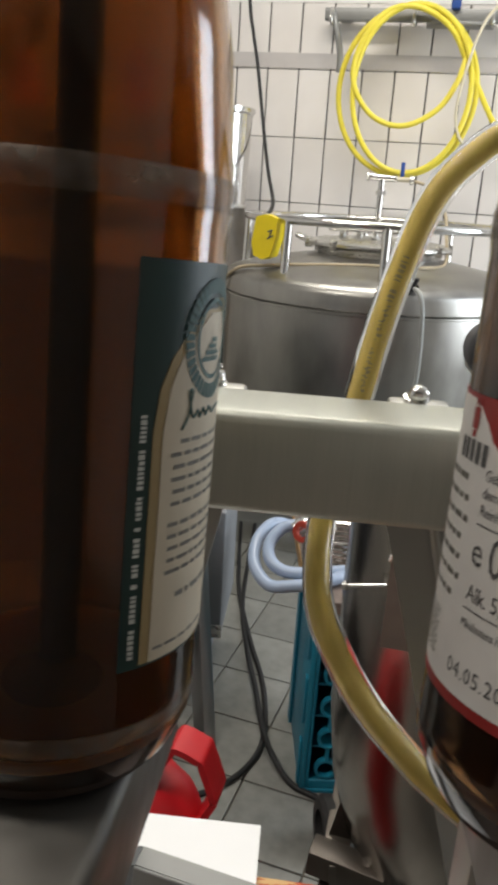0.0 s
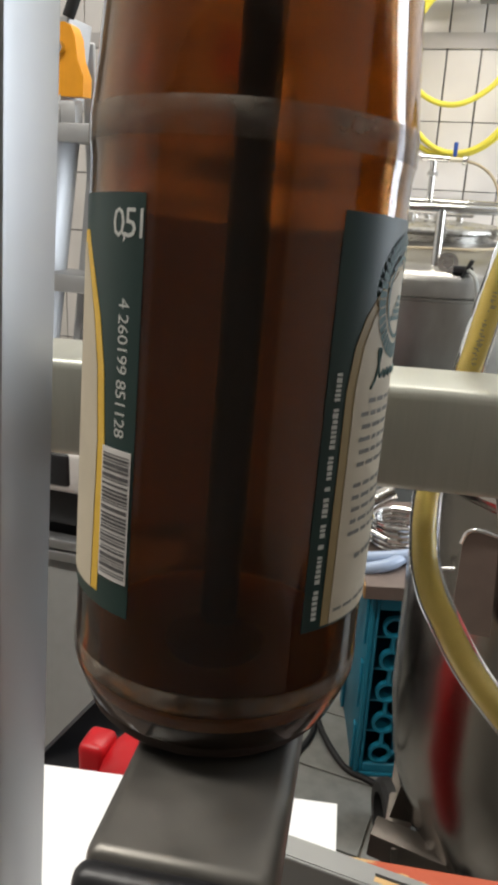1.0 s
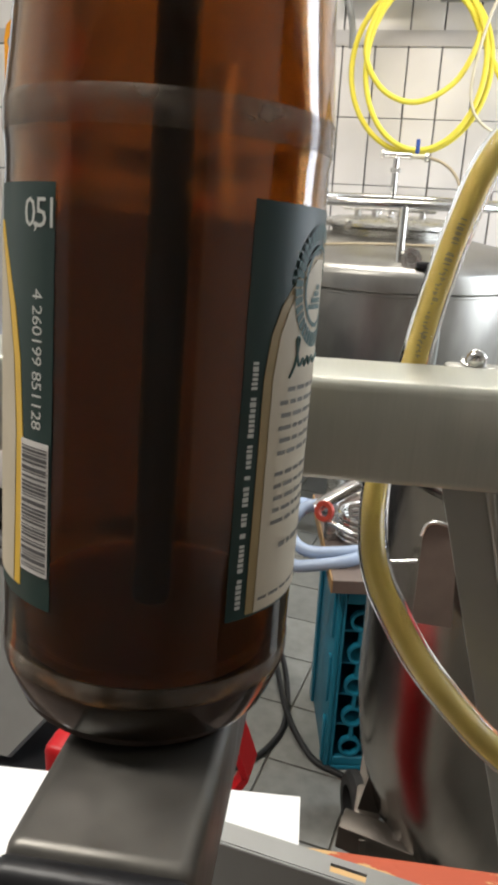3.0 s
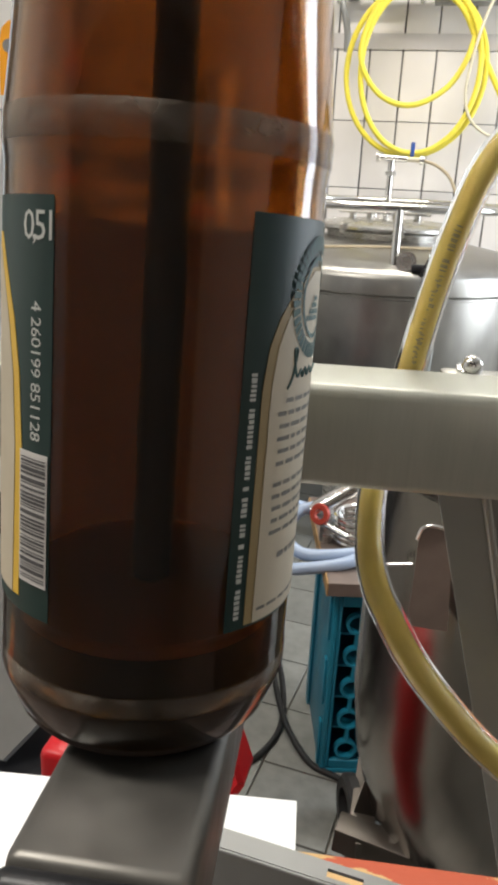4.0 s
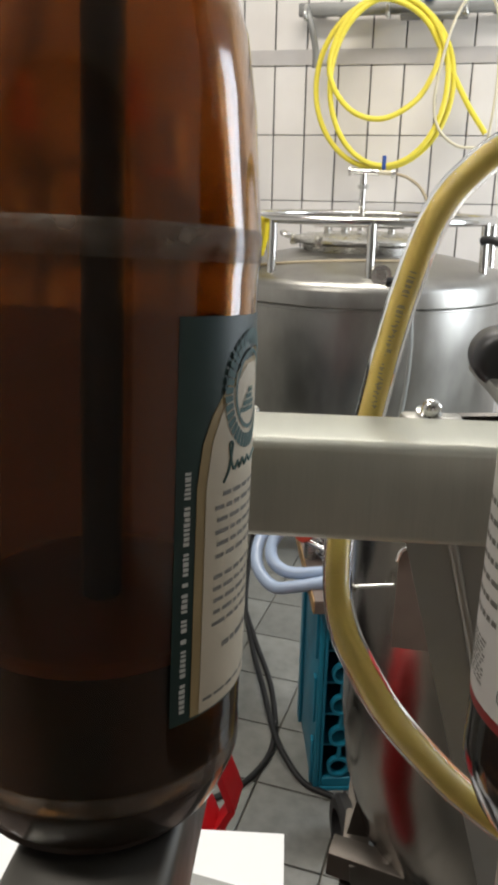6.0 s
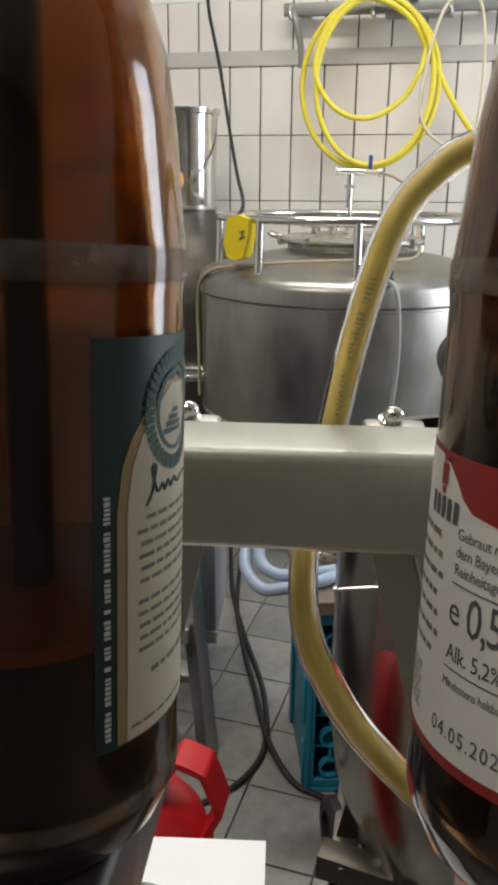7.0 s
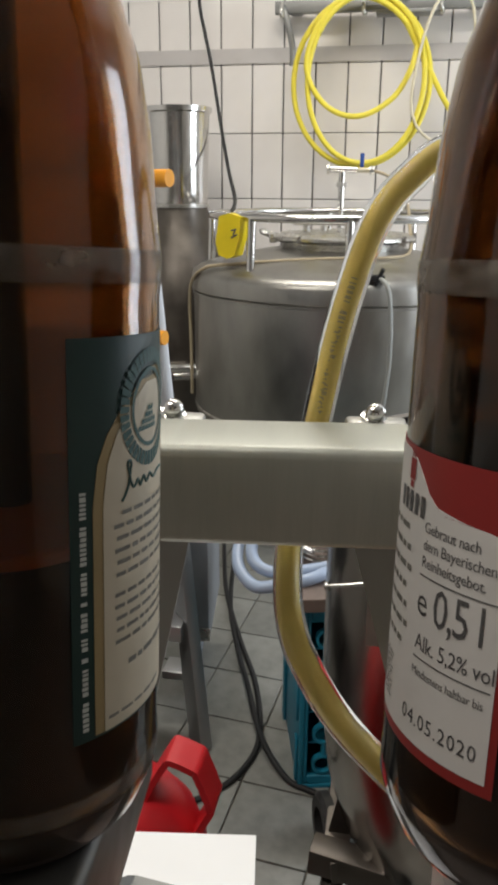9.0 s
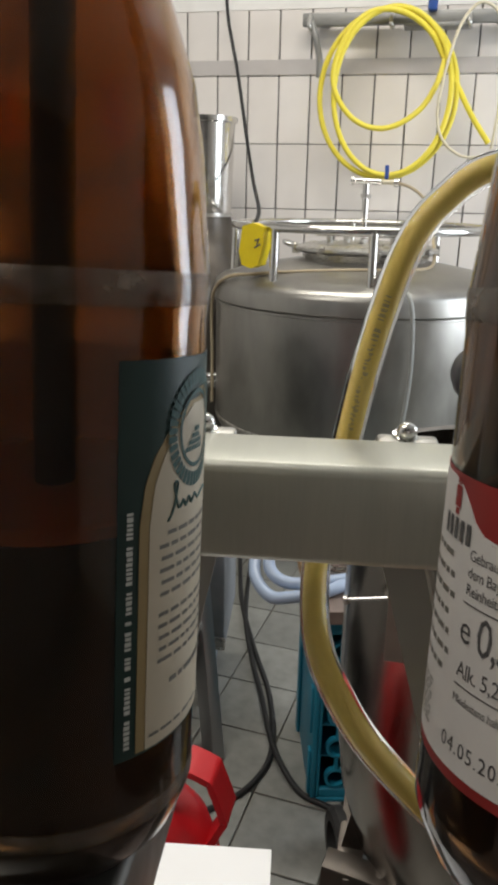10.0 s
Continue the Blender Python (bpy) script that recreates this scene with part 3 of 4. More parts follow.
def filler():
    f = thing("bottle_filler_frame", FILLER, "stainless steel frame of a bottle filler", "filler frame")
    bar = part("bar", box((-0.110, 0.117, -0.0415), (0.46, 0.157, -0.0008), 0.0042, 4), M["bar"], f, "horizontal square steel tube")
    rail = bmesh.new()
    add_box(rail, (-0.012, -0.001, -0.300), (0.50, 0.001, -0.235), 0.0006, 1)
    for lo, hi in (((-0.012, 0.001, -0.237), (0.0566, 0.0125, -0.235)), ((0.0740, 0.001, -0.237), (0.50, 0.0125, -0.235)),
                   ((0.0566, 0.001, -0.237), (0.0740, 0.0036, -0.235)), ((0.0566, 0.0085, -0.237), (0.0740, 0.0125, -0.235))):
        add_box(rail, lo, hi)
    rail_ob = part("lower_rail", rail, M["grey_paint"], f, "folded grey steel rail with a slot", pose(0, 0.1245, -0.235, 0, 5, -8) @ pose(0, 0, 0.235))
    part("rail_end", plate([(-0.0122, -0.300), (-0.026, -0.300), (-0.026, -0.252), (-0.0245, -0.245), (-0.020, -0.239), (-0.016, -0.236), (-0.0122, -0.2345)], 0.012), M["grey_plastic"], rail_ob, "rounded grey plastic end")
    part("side_plate", plate([(0.086, -0.042), (0.0929, -0.0661), (0.1283, -0.1964), (0.1500, -0.2760), (0.172, -0.276), (0.172, -0.042)], 0.004), M["plate_paint"], f, "slanting grey steel plate", pose(0, 0.160, 0))
    part("side_plate_fold", rod((0.1075, 0.1590, -0.044), (0.1300, 0.1590, -0.130), 0.0022, 10), M["steel_matt"], f)
    part("side_plate", plate([(0.0210, -0.042), (0.0161, -0.0655), (-0.0014, -0.1466), (-0.0290, -0.2760), (-0.050, -0.276), (-0.050, -0.042)], 0.004), M["plate_paint"], f, "slanting grey steel plate", pose(0, 0.160, 0))
    for x in (0.0105, 0.0970):
        washer = part("bolt_plate", box((x - 0.012, 0.1585, -0.012), (x + 0.014, 0.170, -0.0022), 0.002), M["steel_matt"], f)
        bm = lathe([(0, 0.0070), (0.0022, 0.0068), (0.0038, 0.0054), (0.0044, 0.0030), (0.0044, 0.0012), (0.0058, 0.0010), (0.0058, 0.0), (0, 0)], 20)
        part("bolt", bm, M["chrome"], f, "domed bright bolt", pose(x, 0.1645, -0.0022, 14, 12, 0))
    x0 = -0.0800
    post = part("post", box((x0 - 0.040, 0.050, -0.330), (x0, 0.090, 0.42), 0.002, 2), M["alu"], f, "anodised aluminium post")
    post.matrix_basis = FILLER.inverted() @ LEAN
    part("groove", box((x0 - 0.0255, 0.0490, -0.330), (x0 - 0.0195, 0.0499, 0.42)), M["steel_matt"], post)
    # black clamp knob
    part("knob", lathe([(0, 0.006), (0.008, 0.006), (0.0125, 0.0045), (0.0150, 0.001), (0.0155, -0.006), (0.0150, -0.020), (0.006, -0.024), (0.006, -0.045), (0, -0.045)], 36),
         M["black"], f, "black round clamp knob", pose(0.1460, 0.250, 0.0050, 90, 0, 0))
    part("knob_arm", box((0.138, 0.157, -0.012), (0.230, 0.300, -0.004), 0.002), M["steel_matt"], f)
    return f


FRAME = filler()
seat(FRAME, 0)
seat(FRAME, 0.1209)


def beer_hose():
    h = thing("beer_hose", FILLER, "clear plastic hose full of golden beer behind the bar", "hose")
    pts = [(0.240, 0.190, 0.085), (0.172, 0.190, 0.110), (0.128, 0.188, 0.108), (0.1068, 0.186, 0.094), (0.0945, 0.182, 0.077), (0.086, 0.180, 0.0518), (0.0788, 0.178, 0.0229),
           (0.0727, 0.177, -0.010), (0.0655, 0.178, -0.045), (0.0622, 0.168, -0.066), (0.0625, 0.150, -0.083), (0.0660, 0.134, -0.0925), (0.0715, 0.124, -0.0995), (0.0800, 0.119, -0.1125), (0.0905, 0.117, -0.1260), (0.1045, 0.117, -0.1420), (0.1200, 0.117, -0.1570), (0.152, 0.118, -0.182), (0.20, 0.12, -0.208)]
    part("wall", tube(pts, 0.0067, 20, 8), M["clear"], h, "clear plastic hose wall")
    marks = bmesh.new()
    rng = random.Random(3)
    line = smooth_line(pts, 8)
    run = 0.0
    for a, b in zip(line, line[1:]):
        d = (b - a).normalized()
        side = d.cross(Vector((0, -1, 0))).normalized()
        n = max(1, int((b - a).length / 0.0007))
        for k in range(n):
            q = a.lerp(b, k / n)
            run += (b - a).length / n
            if not (-0.002 < q.z < 0.056 and q.x < 0.095) or run % 0.0021 > 0.0013 or 0.60 < (run % 0.026) / 0.026 < 0.72:
                continue
            bold = q.z > 0.036
            w = rng.uniform(0.0012, 0.0017) if bold else rng.uniform(0.0003, 0.0012)
            off = 0.0 if bold else rng.choice((-0.0005, 0.0005))
            c = q + Vector((0, -0.00674, 0)) + side * (0.0006 + off)
            marks.faces.new([marks.verts.new(c + side * u + d * v) for u, v in ((-w, 0), (w, 0), (w, 0.00042), (-w, 0.00042))])
    part("print", marks, M["text_ink"], h, "small dark print marks")
    part("beer_thread", tube(pts, 0.0045, 16, 8), M["pale_beer"], h, "golden beer inside")


beer_hose()


def table():
    t = thing("work_table", FILLER, "low work table with flaking orange painted edge plank", "table")
    part("top", box((-0.75, -0.75, -0.425), (0.85, 0.190, -0.395), 0.003), M["board"], t, "brown board top")
    part("edge_plank", box((-0.75, 0.1905, -0.425), (0.85, 0.2805, -0.395), 0.003), M["orange_paint"], t, "orange painted plank with flaking paint")
    for x in (-0.70, 0.80):
        for y in (-0.70, 0.20):
            part("leg", box((x - 0.03, y - 0.03, -1.018), (x + 0.03, y + 0.03, -0.426), 0.003), M["wood"], t)
    single("white_card", box((-0.198, 0.05, -0.394), (0.0515, 0.318, -0.388)), M["paper"], FILLER @ pose(0, 0, 0, 0, 0, 2.0), "blank white cardboard sheet on the table", "card")


table()
# ---------------------------------------------------------------- round the floor behind the filler
def kettle():
    k = thing("steel_kettle", pose(0.399, 1.13, 0), "large polished stainless steel kettle on a trolley", "kettle")
    R = 0.222
    part("body", lathe([(0, 0.195), (0.06, 0.198), (0.115, 0.212), (0.160, 0.245), (0.193, 0.300), (0.212, 0.370), (R, 0.460), (R, 0.785), (R + 0.006, 0.790), (R + 0.008, 0.798),
                        (R + 0.004, 0.805), (R - 0.004, 0.802), (R - 0.004, 0.47), (0.205, 0.37), (0.15, 0.26), (0, 0.215)], 96), M["kettle"], k)
    part("weld_seam", lathe([(0.1865, 0.290), (0.1895, 0.294), (0.1925, 0.302), (0.1885, 0.300)], 72, True), M["steel"], k)
    part("pin", rod((-0.165, -0.146, 0.703), (-0.208, -0.140, 0.692), 0.0026, 10), M["chrome"], k, "thin steel pin")
    part("pin_head", rod((-0.208, -0.140, 0.692), (-0.212, -0.139, 0.691), 0.0055, 12), M["chrome"], k)
    part("bracket_plate", plate([(-0.164, 0.660), (-0.124, 0.660), (-0.131, 0.771), (-0.158, 0.773), (-0.164, 0.760)], 0.003), M["board"], k, "brown bracket plate", pose(0, -0.200, 0))
    part("bracket_rim", tube([(-0.126, -0.203, 0.771), (-0.150, -0.203, 0.776), (-0.161, -0.203, 0.772), (-0.165, -0.203, 0.760)], 0.0024, 10), M["chrome"], k, "bent steel rim")


def trolley():
    t = thing("kettle_trolley", pose(0.399, 1.13, 0), "dark steel angle trolley carrying the kettle", "trolley")
    part("front_bar", box((-0.215, -0.165, 0.262), (0.24, -0.130, 0.298), 0.002), M["dark_steel"], t, "", pose(0, 0, 0, 0, 3, -8))
    part("side_bar", box((-0.205, -0.120, 0.250), (-0.170, 0.22, 0.285), 0.002), M["dark_steel"], t)
    part("side_bar", box((0.175, -0.16, 0.240), (0.21, 0.22, 0.275), 0.002), M["dark_steel"], t)
    part("cross_bar", box((-0.185, -0.100, 0.288), (-0.060, -0.070, 0.322), 0.002), M["dark_steel"], t, "", pose(0, 0, 0, 0, -6, 12))
    part("gusset", plate([(0, 0), (0.10, -0.02), (0.02, 0.11)], 0.005), M["dark_steel"], t, "", pose(-0.20, -0.075, 0.285))
    for x, y in ((-0.19, -0.13), (0.19, -0.13), (-0.19, 0.20), (0.19, 0.20)):
        part("leg", box((x - 0.014, y - 0.014, 0.085), (x + 0.014, y + 0.014, 0.262), 0.002), M["dark_steel"], t)
        c = part("castor", lathe([(0.012, -0.014), (0.038, -0.014), (0.043, -0.008), (0.043, 0.008), (0.038, 0.014), (0.012, 0.014)], 28, True), M["rubber"], t, "black rubber castor", pose(x, y, 0.043, 0, 90, 0))
    part("tyre", lathe([(0.030, -0.012), (0.044, -0.012), (0.050, -0.006), (0.050, 0.006), (0.044, 0.012), (0.030, 0.012)], 32, True), M["rubber"], t, "black rubber wheel", pose(-0.205, -0.02, 0.236, 0, 90, 20))


def crate():
    c = thing("bottle_crate", pose(0.114, 1.432, 0, 0, 0, 14.5), "petrol blue plastic bottle crate standing on its side", "crate")
    w, h, d, th = 0.30, 0.402, 0.235, 0.010
    for lo, hi in (((0, 0.0, 0), (th, d, h)), ((w - th, 0, 0), (w, d, h)), ((th, 0, 0), (w - th, d, th)), ((th, 0, h - th), (w - th, d, h))):
        part("side", box(lo, hi, 0.003), M["blue"], c)
    for z in (0.06, 0.20, 0.34):
        part("rib", box((-0.005, 0.012, z - 0.05), (0.0, 0.030, z + 0.05), 0.002), M["blue"], c)
    part("rib", box((-0.006, d - 0.03, 0), (0.0, d, h), 0.002), M["blue"], c)
    f = bmesh.new()
    for lo, hi in (((th, 0.002, th), (0.017, 0.014, h - th)), ((w - 0.022, 0.002, th), (w - th, 0.014, h - th)), ((0.017, 0.002, th), (w - 0.022, 0.014, 0.030)), ((0.017, 0.002, h - 0.034), (w - 0.022, 0.014, h - th))):
        add_box(f, lo, hi, 0.002, 1)
    part("bottom_frame", f, M["blue"], c)
    ring = mesh_of("bottom_ring", lathe([(0.0165, -0.006), (0.0212, -0.006), (0.0212, 0.006), (0.0165, 0.006)], 24, True), M["blue"])
    for i in range(4):
        for j in range(5):
            x, z = 0.048 + 0.0630 * i, 0.054 + 0.0695 * j
            ob = new("bottom_ring", ring)
            ob.parent = c
            ob.matrix_basis = pose(x, 0.008, z, 90, 0, 0)
            if j < 4:
                part("rung", box((x - 0.003, 0.003, z + 0.0205), (x + 0.003, 0.013, z + 0.0490)), M["blue"], c)
            if i < 3:
                part("rung", box((x + 0.0205, 0.003, z - 0.003), (x + 0.0410, 0.013, z + 0.003)), M["blue"], c)
    # added panel across the open side, keeps the crate's inside dark
    part("back_web", box((th, d - 0.075, th), (w - th, d - 0.068, h - th)), M["blue"], c)
    for j in range(1, 5):
        part("divider", box((th, 0.016, 0.0273 + 0.0695 * j - 0.002), (w - th, d - 0.08, 0.0273 + 0.0695 * j + 0.002)), M["blue"], c)
    for i in range(1, 4):
        part("divider", box((0.0750 - 0.064 + 0.064 * i - 0.002, 0.016, th), (0.0750 - 0.064 + 0.064 * i + 0.002, d - 0.08, h - th)), M["blue"], c)
    b = thing("brown_board", pose(0.108, 1.432, 0.4025, 0, 0, 14.5), "brown coated board with raw wooden edge on the crate", "board")
    part("panel", box((-0.010, -0.022, 0.0), (0.42, 0.36, 0.026), 0.001, 1), M["board"], b)
    part("raw_edge", box((-0.0125, -0.0215, 0.0005), (-0.0102, 0.36, 0.0255)), M["wood"], b, "raw light wooden edge")


def fittings():
    # pale hoses and valves lying on the board
    Z = 0.4285
    single("pale_hose", tube([(0.30, 1.60, Z + 0.012), (0.17, 1.52, Z + 0.018), (0.10, 1.49, Z + 0.014), (0.045, 1.485, Z + 0.010), (0.012, 1.50, Z + 0.022), (0.004, 1.53, Z + 0.042), (0.022, 1.56, Z + 0.062), (0.05, 1.57, Z + 0.070)], 0.0115, 14), M["blue_hose"], pose(0, 0, 0), "pale translucent hose on the board", "hose", "pale hoses")
    single("pale_hose", tube([(0.32, 1.66, Z + 0.012), (0.18, 1.55, Z + 0.012), (0.13, 1.475, Z + 0.012), (0.06, 1.455, Z - 0.002), (0.018, 1.46, Z - 0.008), (-0.018, 1.50, Z + 0.010), (-0.024, 1.56, Z + 0.036), (0.0, 1.62, Z + 0.045), (0.06, 1.66, Z + 0.012)], 0.0115, 14), M["blue_hose"], pose(0, 0, 0), "pale translucent hose hanging over the board's edge", "hose", "pale hoses")
    v = thing("pipe_valve", pose(0.062, 1.555, Z + 0.070), "steel pipe valve with red ring lying on the board", "valve")
    part("body", rod((-0.02, 0.01, -0.01), (0.055, 0.05, 0.035), 0.017, 18), M["chrome"], v)
    part("red_ring", lathe([(0.010, -0.005), (0.019, -0.005), (0.021, 0.0), (0.019, 0.005), (0.010, 0.005)], 24, True), M["copper_red"], v, "copper red ring", pose(0.0, -0.012, -0.002, 75, 0, -20))
    part("spout", rod((0.01, -0.01, -0.022), (0.058, -0.035, -0.030), 0.0055, 12), M["chrome"], v)
    part("foot", rod((0.01, 0.02, -0.0695), (0.01, 0.02, 0.0), 0.012, 14), M["steel"], v)
    c = thing("steel_coil", pose(0.135, 1.60, Z), "coil of thin steel pipe on the board", "coil")
    for i in range(5):
        part("turn", tube([(0.05 * math.cos(2 * math.pi * k / 16), 0.05 * math.sin(2 * math.pi * k / 16), 0.006 + 0.011 * i) for k in range(16)], 0.0045, 8, 3, True), M["chrome"], c)


def floor_cables():
    z = 0.0064
    a = [(-0.30, 2.62), (-0.242, 2.365), (-0.184, 2.14), (-0.1, 1.918), (-0.033, 1.759), (0.002, 1.639), (0.016, 1.548), (0.008, 1.478), (-0.031, 1.402), (-0.12, 1.33), (-0.3, 1.28), (-0.5, 1.3)]
    b = [(-0.25, 2.62), (-0.211, 2.371), (-0.160, 2.08), (-0.094, 1.867), (-0.04, 1.714), (0.006, 1.583), (0.044, 1.502), (0.093, 1.447), (0.14, 1.426), (0.207, 1.407), (0.35, 1.39), (0.6, 1.42)]
    single("floor_cable", tube([(x, y, z) for x, y in a], 0.0062, 10), M["rubber"], pose(0, 0, 0), "black rubber cable lying on the floor tiles", "cable", "floor cables")
    single("floor_cable", tube([(x, y, z + (0.0126 if 1.5 < y < 1.75 else 0)) for x, y in b], 0.0062, 10), M["rubber"], pose(0, 0, 0), "black rubber cable lying on the floor tiles", "cable", "floor cables")


def canister():
    c = thing("red_canister", pose(-0.053, 0.93, 0), "tall red plastic canister with broad handle on the floor", "canister")
    bm = lathe([(0, 0.011), (0.102, 0.011), (0.112, 0.021), (0.117, 0.05), (0.118, 0.20), (0.117, 0.33), (0.113, 0.372), (0.100, 0.410), (0.078, 0.436), (0.045, 0.448), (0, 0.452)], 56)
    for v in bm.verts:
        v.co.y *= 0.75
    part("body", bm, M["red"], c)
    strap = bmesh.new()
    path = smooth_line([(0.040, 0, 0.436), (0.058, 0, 0.472), (0.072, 0, 0.498), (0.079, 0, 0.503), (0.104, 0, 0.494), (0.109, 0, 0.488), (0.124, 0, 0.446), (0.123, 0, 0.436), (0.098, 0, 0.385)], 3)
    rows = []
    for i, q in enumerate(path):
        d = (path[min(i + 1, len(path) - 1)] - path[max(i - 1, 0)]).normalized()
        nrm = Vector((-d.z, 0, d.x)) * 0.004
        rows.append([strap.verts.new(q + nrm + Vector((0, s, 0))) for s in (-0.022, 0.022)] + [strap.verts.new(q - nrm + Vector((0, s, 0))) for s in (0.022, -0.022)])
    for a, b in zip(rows, rows[1:]):
        for k in range(4):
            strap.faces.new((a[k], a[(k + 1) % 4], b[(k + 1) % 4], b[k]))
    strap.faces.new(rows[0])
    strap.faces.new(rows[-1][::-1])
    part("handle", strap, M["red"], c, "broad strap handle")
    part("cap", lathe([(0, 0.024), (0.017, 0.024), (0.021, 0.018), (0.022, 0.0), (0, 0)], 28), M["red"], c, "", pose(-0.030, -0.01, 0.446))
    part("spout", box((-0.132, -0.023, 0.350), (-0.094, 0.023, 0.425), 0.010, 3), M["red"], c)
    part("sign", plate([(0.0, 0.0), (0.030, 0.030), (0.060, 0.0), (0.030, -0.030)], 0.001), M["white_label"], c, "white square sign with red edge", pose(0.020, -0.0915, 0.382, -14, 0, 0))
    part("sign_mark", plate([(0.012, 0.0), (0.030, 0.018), (0.048, 0.0), (0.043, 0.0), (0.030, 0.012), (0.018, 0.0)], 0.001), M["red"], c, "", pose(0.020, -0.0928, 0.383, -14, 0, 0))
    for ob in c.children:
        ob.location.z -= 0.011


HINGE = [(-0.038, -0.105), (0.040, -0.105), (0.042, -0.070), (0.030, -0.040), (0.026, 0.000), (0.018, 0.018), (0.004, 0.026), (-0.014, 0.024), (-0.028, 0.012), (-0.034, -0.010)]


def ladder():
    l = thing("step_ladder", pose(0, 0, 0), "aluminium folding ladder with orange plastic hinges", "ladder")
    tops = (Vector((-0.605, 1.74, 1.36)), Vector((-0.288, 1.74, 1.36)))
    feet = (Vector((-0.69, 1.52, 0.0)), Vector((-0.102, 1.52, 0.0)))
    back = (Vector((-0.70, 2.02, 0.0)), Vector((-0.345, 2.02, 0.0)))

    def beam(name, a, b, w, d, mat):
        bm = box((-w / 2, -d / 2, 0), (w / 2, d / 2, (b - a).length), 0.003, 2)
        return part(name, bm, mat, l, "", Matrix.Translation(a) @ (b - a).to_track_quat("Z", "Y").to_matrix().to_4x4())

    for top, foot, rear in zip(tops, feet, back):
        beam("rail", foot, top, 0.026, 0.062, M["alu"])
        beam("rear_leg", rear, top + Vector((0, 0.05, -0.03)), 0.024, 0.05, M["alu"])
    for z in (0.27, 0.56, 0.880, 1.165):
        u = z / 1.36
        a, b = feet[0].lerp(tops[0], u), feet[1].lerp(tops[1], u)
        part("tread", box((a.x, a.y - 0.045, z - 0.030), (b.x, a.y + 0.05, z + 0.006), 0.004), M["alu"], l, "ribbed aluminium tread")
    for k, top in enumerate(tops):
        h = part("hinge", plate(HINGE, 0.035), M["orange"], l, "orange plastic hinge", pose(top.x, top.y - 0.055, top.z - 0.035))
        part("hinge_bolt", lathe([(0, -0.010), (0.012, -0.010), (0.014, -0.004), (0.014, 0), (0, 0)], 18), M["chrome"], h, "", pose(-0.010, 0.0, -0.02, -90, 0, 0))
        part("hinge_plate", box((-0.026, -0.002, -0.19), (0.024, 0.03, -0.112), 0.003), M["alu"], h)
    part("knob", rod((-0.240, 1.68, 1.128), (-0.180, 1.66, 1.128), 0.016, 18), M["orange"], l, "orange locking knob")
    part("knob", rod((-0.225, 1.63, 0.84), (-0.185, 1.62, 0.84), 0.014, 18), M["orange"], l, "orange locking knob")
    part("stabiliser", box((-0.21, 1.60, 0.090), (-0.13, 1.66, 0.110), 0.004), M["alu"], l)
    for dx in (0.030, 0.068):
        beam("guide_rail", Vector((-0.655 + dx, 1.60, 0.02)), Vector((-0.592 + dx, 1.755, 1.20)), 0.022, 0.03, M["alu"])
    part("black_strap", tube([(-0.60, 1.70, 1.36), (-0.575, 1.70, 1.42), (-0.555, 1.70, 1.50), (-0.55, 1.75, 1.62)], 0.012, 10), M["rubber"], l, "black strap")


def grey_case():
    g = thing("grey_equipment_case", pose(-0.120, 1.66, 0, 0, 0, 8), "grey metal case with riveted corner on the floor", "case")
    part("body", box((-0.06, 0.0, 0.155), (0.004, 0.26, 0.46), 0.006), M["grey_plastic"], g)
    part("stand", box((-0.056, 0.02, 0.0), (-0.036, 0.24, 0.155), 0.004), M["grey_plastic"], g)
    part("corner", box((-0.030, -0.004, 0.160), (0.006, 0.0, 0.192), 0.002), M["steel"], g, "riveted steel corner")
    for x, z in ((-0.022, 0.168), (-0.002, 0.168), (-0.002, 0.184)):
        part("rivet", rod((x, -0.0065, z), (x, -0.0035, z), 0.0028, 10), M["chrome"], g)
    m = thing("floor_machine", pose(-0.62, 1.35, 0), "grey and black floor machine with white top panel", "machine")
    part("top_panel", box((-0.25, 0.0, 0.535), (0.27, 0.40, 0.615), 0.01, 3), M["white_label"], m, "white top panel")
    part("grip", box((0.135, -0.004, 0.548), (0.190, 0.03, 0.612), 0.008, 3), M["black"], m, "black recessed grip")
    part("panel", box((-0.25, 0.04, 0.452), (0.27, 0.40, 0.534), 0.004), M["black"], m)
    for z in (0.395, 0.420):
        part("rail", box((-0.25, 0.0, z), (0.27, 0.03, z + 0.020), 0.004), M["alu"], m)
    part("core", box((-0.25, 0.06, 0.0), (0.27, 0.40, 0.451), 0.004), M["black"], m)
    slope = bmesh.new()
    q = [(-0.25, 0.02, 0.385), (0.44, 0.02, 0.385), (0.207, -0.17, 0.109), (-0.25, -0.17, 0.109)]
    top = [slope.verts.new(v) for v in q]
    low = [slope.verts.new((x, y + 0.012, z - 0.012)) for x, y, z in q]
    slope.faces.new(top)
    slope.faces.new(low[::-1])
    for i in range(4):
        slope.faces.new((top[i], low[i], low[(i + 1) % 4], top[(i + 1) % 4]))
    part("hood", slope, M["grey_paint"], m, "sloping smooth grey hood")
    part("base", box((-0.25, -0.26, 0.0), (0.33, 0.055, 0.085), 0.03, 4), M["black"], m, "rounded black base")


kettle()
trolley()
crate()
fittings()
floor_cables()
canister()
ladder()
grey_case()
